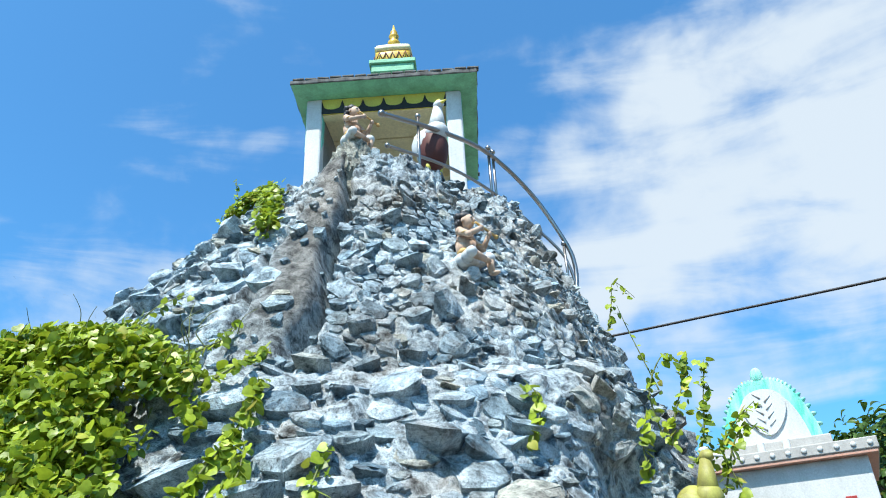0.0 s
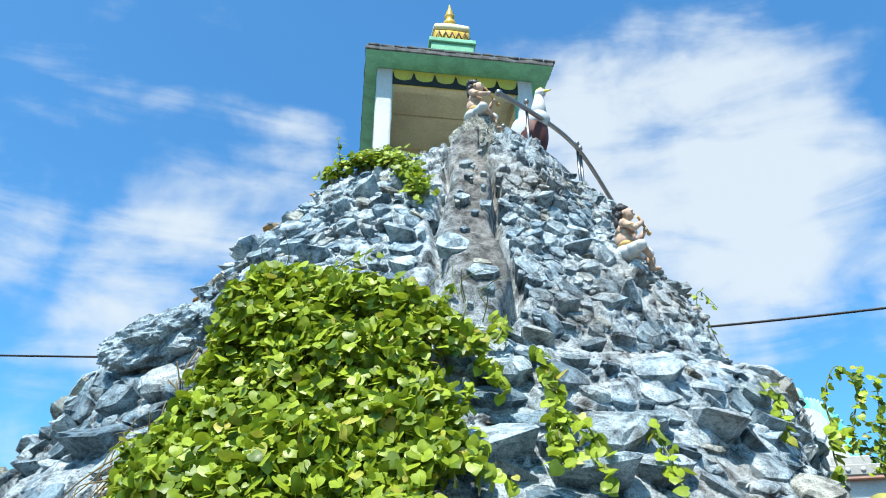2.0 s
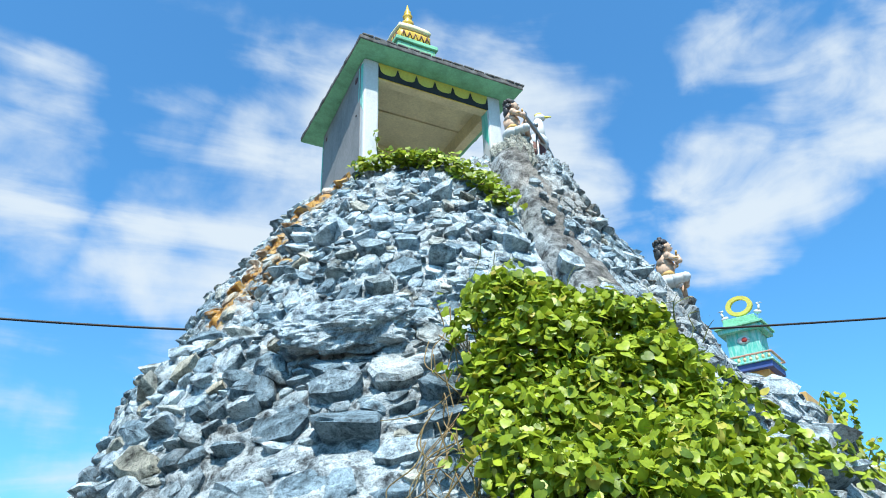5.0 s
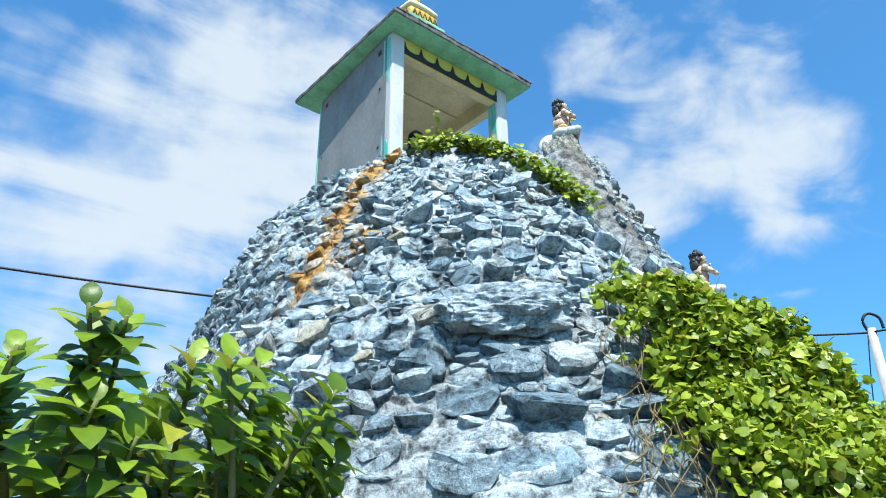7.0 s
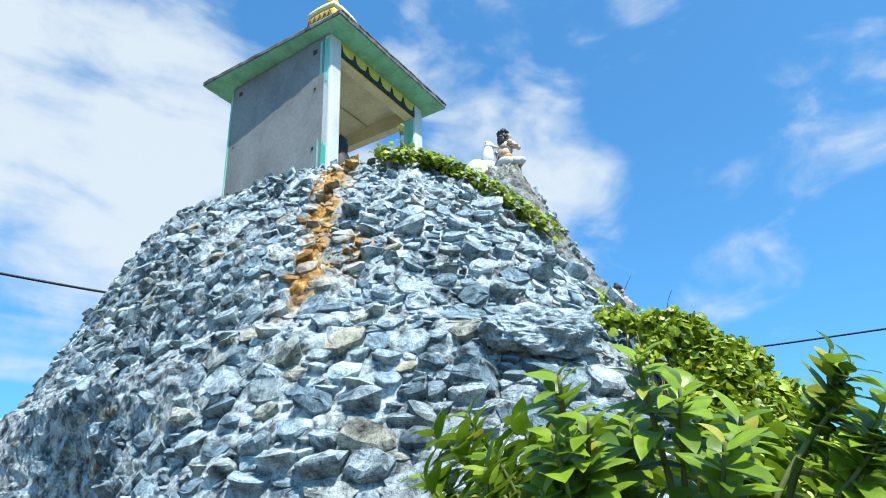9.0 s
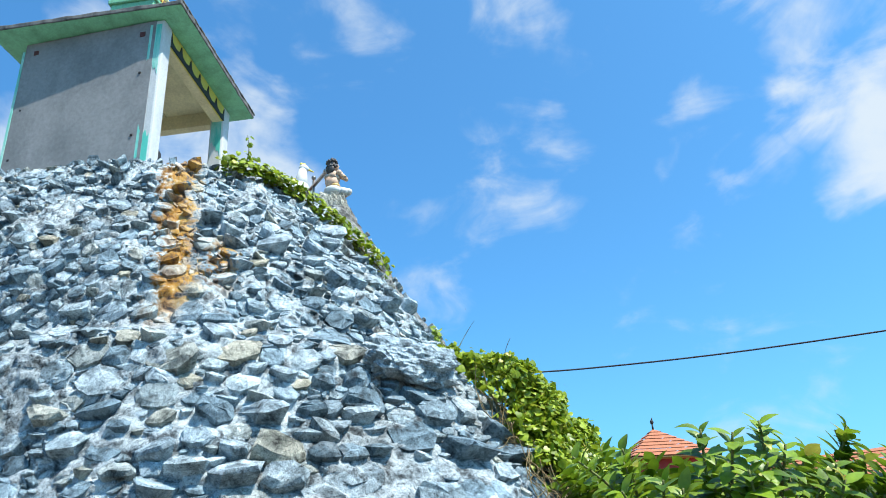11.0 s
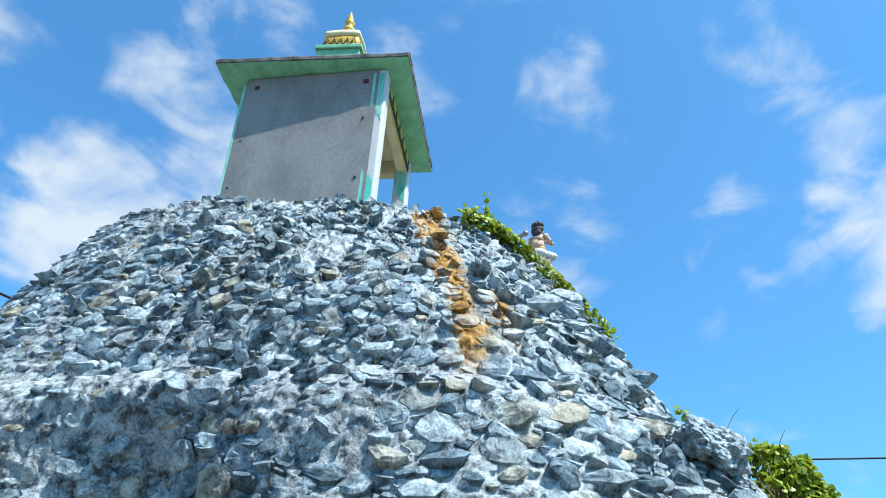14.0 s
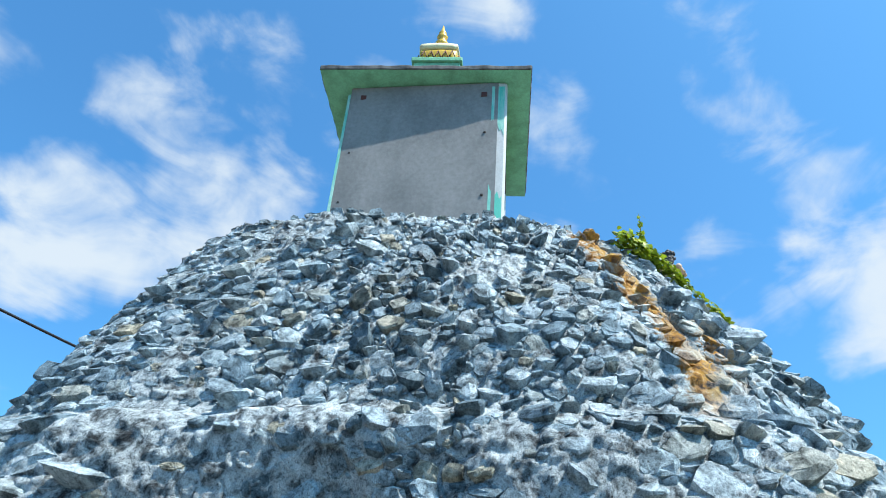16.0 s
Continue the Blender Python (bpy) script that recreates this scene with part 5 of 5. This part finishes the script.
        inset = rng.uniform(0.55, 0.92)
        shift = np.array((rng.gauss(0, 0.06) * s, rng.gauss(0.04, 0.07) * s))
        top = rim * np.array([[inset * rng.uniform(0.9, 1.08)] for _ in range(m)]) + shift
        low = rim * 0.9 + np.array((0, 0.10 * s))
        rise = h * rng.uniform(0.15, 0.5)
        rim_h = np.maximum(h - rise - rim[:, 1] * lean + rim[:, 0] * slew + np.array([rng.gauss(0, 0.06) * s for _ in range(m)]), -0.005)
        top_h = h - top[:, 1] * lean + top[:, 0] * slew + np.array([rng.gauss(0, 0.05) * s for _ in range(m)])
        peak = np.array([[rng.gauss(0, 0.2) * s, rng.gauss(-0.05, 0.2) * s]])
        peak_h = np.array([h - peak[0, 1] * lean + peak[0, 0] * slew + rng.gauss(0.04, 0.06) * s])
        ring = np.concatenate((low, rim, top, peak)) + np.array((a + cx, b + cy))
        lift = np.concatenate((np.full(m, -0.08), rim_h, top_h, peak_h)) + base[i] + (0.10 * min(1.0, (z - 2.75) / 0.5) if rib else 0.0)
        v = flank(ring[:, 0] / 2.9, ring[:, 1] / 1.25, lift)
        f = []
        for j in range(m):
            q = (j + 1) % m
            f += [(j, q, m + q, m + j), (m + j, m + q, 2 * m + q, 2 * m + j), (2 * m + j, 2 * m + q, 3 * m)]
        pieces.append((not known, not (-178 < deg < -88 and z < 4.4), -s, len(pieces), v, f))
    pieces.sort(key=lambda q: q[:4])
    for _, _, _, _, v, f in pieces[:300]:
        raw("stone", v.tolist(), f, STONE, mound)
    for _, _, _, _, v, f in pieces[300:]:
        verts.append(v)
        faces += [tuple(i + k for i in q) for q in f]
        k += len(v)
    tagged(raw("rubble", np.concatenate(verts).tolist(), faces, RUBBLE, mound), kind="stuff")


# stones that stand out: angle, height, half-length
FRONT = [(-91.1, 2.26, 0.153), (-87.9, 2.33, 0.076), (-93.4, 2.08, 0.126), (-89.0, 2.11, 0.1), (-91.0, 2.45, 0.065), (-91.7, 2.64, 0.062), (-88.8, 2.61, 0.052), (-94.0, 2.38, 0.057), (-95.8, 2.77, 0.057), (-86.3, 2.21, 0.065), (-80.4, 2.49, 0.056), (-81.9, 2.37, 0.128), (-88.8, 3.12, 0.089), (-94.0, 3.11, 0.071), (-91.2, 2.95, 0.076), (-82.9, 2.95, 0.086), (-77.7, 3.31, 0.115), (-87.9, 2.85, 0.078), (-93.0, 2.87, 0.093)]
FLANK = [(-143.2, 3.28, 0.076), (-144.1, 3.09, 0.082), (-148.9, 3.08, 0.101), (-152.2, 3.15, 0.094), (-142.7, 2.72, 0.075), (-138.6, 2.7, 0.075), (-134.8, 2.71, 0.085), (-139.8, 2.51, 0.103), (-135.8, 2.5, 0.096), (-145.1, 2.47, 0.118), (-141.5, 2.36, 0.076), (-149.3, 2.47, 0.096), (-138.5, 2.39, 0.054), (-144.3, 2.24, 0.118), (-139.9, 2.24, 0.104), (-147.7, 2.13, 0.109), (-144.3, 2.1, 0.1), (-154.0, 2.27, 0.086), (-150.8, 2.32, 0.07), (-151.8, 2.17, 0.09), (-135.5, 2.28, 0.076), (-156.6, 2.17, 0.078), (-157.6, 2.42, 0.066)]
BACK = [(-187.1, 3.97, 0.064), (-201.5, 3.93, 0.107), (-197.0, 3.92, 0.07), (-191.6, 3.97, 0.07), (-192.8, 3.29, 0.061), (-182.1, 3.18, 0.063), (-171.5, 3.1, 0.08), (-181.4, 3.03, 0.084), (-176.5, 3.45, 0.061), (-170.6, 3.44, 0.051), (-185.4, 2.82, 0.05), (-193.4, 2.93, 0.057), (-189.3, 2.84, 0.055), (-182.5, 2.7, 0.052), (-187.4, 2.65, 0.044), (-186.8, 3.24, 0.064), (-183.2, 3.65, 0.075), (-171.5, 3.58, 0.084), (-189.7, 3.44, 0.052), (-172.8, 3.27, 0.049), (-169.6, 3.3, 0.049), (-196.7, 3.32, 0.047)]
SHOULDER = [(-127.6, 2.51, 0.119), (-125.9, 2.3, 0.163), (-135.4, 2.54, 0.121), (-139.3, 2.51, 0.082), (-140.1, 2.37, 0.079), (-132.0, 1.97, 0.124), (-129.4, 3.62, 0.107), (-138.6, 3.87, 0.132), (-138.9, 2.24, 0.101), (-123.1, 2.56, 0.109), (-129.2, 3.47, 0.103)]
UPPER = [(-124.1, 3.66, 0.101), (-126.9, 3.31, 0.11), (-111.9, 3.26, 0.089), (-120.1, 4.3, 0.156), (-123.3, 4.14, 0.113), (-108.6, 3.66, 0.099), (-129.8, 3.96, 0.111), (-119.3, 3.52, 0.112), (-124.8, 3.16, 0.104)]

# ---- build ----
build_ground()
mound = build_mound()
build_pavilion()
seated_figure("statue", (-0.79, 4.68, 5.13), 62, "small painted seated figure playing a flute on the rocks", 1.24)
seated_figure("statue", (0.05, 4.08, 3.68), 62, "small painted seated flute player on a ledge of the mound", 1.22)
standing_bird("bird_statue", (-0.17, 5.28, 5.27), 40, 1.28, [WHITE, BROWN, YELLOW], "white and maroon bird statue before the pavilion")
standing_bird("bird_statue", (1.05, 3.64, 1.93), 60, 0.84, [BIRD, BIRD, WHITE], "yellow painted bird statue at the foot of the rocks")
build_idol()
build_handrail()
build_cable()
build_shrine()
build_tower()
build_red_house()
build_tree((6.7, 11.7, 0), 4.9, 1.5, 3)
build_tree((8.4, 10.7, 0), 4.6, 1.6, 4)
build_tree((5.5, 24.3, 0), 5.2, 1.9, 8)
build_big_vine()
build_creeper("upper", [(-145, 4.88), (-135, 4.9), (-126, 4.86), (-117, 4.72), (-111, 4.4), (-107, 4.05)], 1000, 0.11, 0.13, 31, "creeper strip with yellow-green leaves along the cemented rib")
for path, every, size, label, seed in (
        ([(1.0, 3.75, 2.45), (1.05, 3.75, 2.62), (1.13, 3.75, 2.8), (1.17, 3.75, 2.93)], 0.012, 0.05, "tall wild shoot with small green leaves beside the rocks", 1),
        ([(0.98, 3.8, 2.5), (0.95, 3.8, 2.75), (1.06, 3.8, 2.95), (1.15, 3.8, 2.88)], 0.02, 0.045, "thin arching wild shoot beside the rocks", 2),
        ([(1.14, 5.5, 3.78), (1.2, 5.5, 4.0), (1.25, 5.5, 4.2), (1.4, 5.5, 4.05)], 0.03, 0.06, "thin shoot growing out of the rocks", 3),
        ([(1.4, 5.3, 3.2), (1.27, 5.4, 3.75), (1.22, 5.4, 3.95)], 0.06, 0.05, "bare thin shoot growing out of the rocks", 4),
        ([(1.2, 3.72, 2.2), (1.28, 3.7, 2.42), (1.36, 3.7, 2.52), (1.45, 3.72, 2.5)], 0.012, 0.05, "leafy wild shoot beside the yellow bird", 5),
        ([spot(-89.5, 1.95, 0.08), spot(-89.2, 2.1, 0.1), spot(-89.0, 2.25, 0.08)], 0.012, 0.05, "small creeper shoot between the stones", 6),
        ([spot(-75, 2.3, 0.05), spot(-73, 2.5, 0.1), spot(-74, 2.62, 0.1)], 0.014, 0.05, "small creeper shoot between the stones", 7),
        ([spot(-114, 3.05, 0.1), spot(-113, 3.25, 0.12), spot(-110, 3.38, 0.1)], 0.02, 0.045, "creeper runner over bare rock", 8),
        ([spot(-103, 2.8, 0.1), spot(-102, 2.98, 0.1), spot(-101.5, 3.12, 0.08)], 0.012, 0.045, "creeper runner over bare rock", 9),
        ([spot(-138, 4.88, 0.1), spot(-138, 4.88, 0.1) + Vector((-0.03, -0.03, 0.14)), spot(-138, 4.88, 0.1) + Vector((-0.05, -0.02, 0.28))], 0.02, 0.04, "thin upright creeper shoot at the crest", 11),
        ([spot(-95.5, 2.0, 0.12), spot(-95, 2.2, 0.12), spot(-94.5, 2.42, 0.1), spot(-95, 2.62, 0.08)], 0.007, 0.055, "creeper strand hanging over the rocks", 12),
        ([spot(-93.5, 1.95, 0.1), spot(-93.2, 2.1, 0.12), spot(-93.8, 2.25, 0.1)], 0.009, 0.055, "creeper strand hanging over the rocks", 13),
        ([(1.1, 3.72, 2.35), (1.16, 3.72, 2.5), (1.2, 3.72, 2.7), (1.24, 3.72, 2.88)], 0.007, 0.042, "bushy wild shoot with small leaves beside the bird", 14),
        ([(1.15, 3.74, 2.35), (1.25, 3.74, 2.45), (1.34, 3.74, 2.56), (1.45, 3.74, 2.65)], 0.008, 0.042, "leaning wild shoot with small leaves beside the bird", 15),
        ([(0.86, 3.68, 2.28), (0.84, 3.68, 2.42), (0.87, 3.7, 2.55), (0.9, 3.72, 2.64)], 0.02, 0.055, "creeper strand with large leaves over dark rock", 16),
        ([(1.3, 3.66, 2.1), (1.24, 3.68, 2.3), (1.2, 3.7, 2.42)], 0.025, 0.055, "creeper strand with large leaves by the white wall", 17),
        ([spot(-98, 2.6, 0.1), spot(-97, 2.75, 0.1), spot(-97.2, 2.92, 0.08)], 0.012, 0.045, "creeper runner over bare rock", 10)):
    build_sprig(path, every, size, label, seed)
build_shrub()
build_stones(mound)
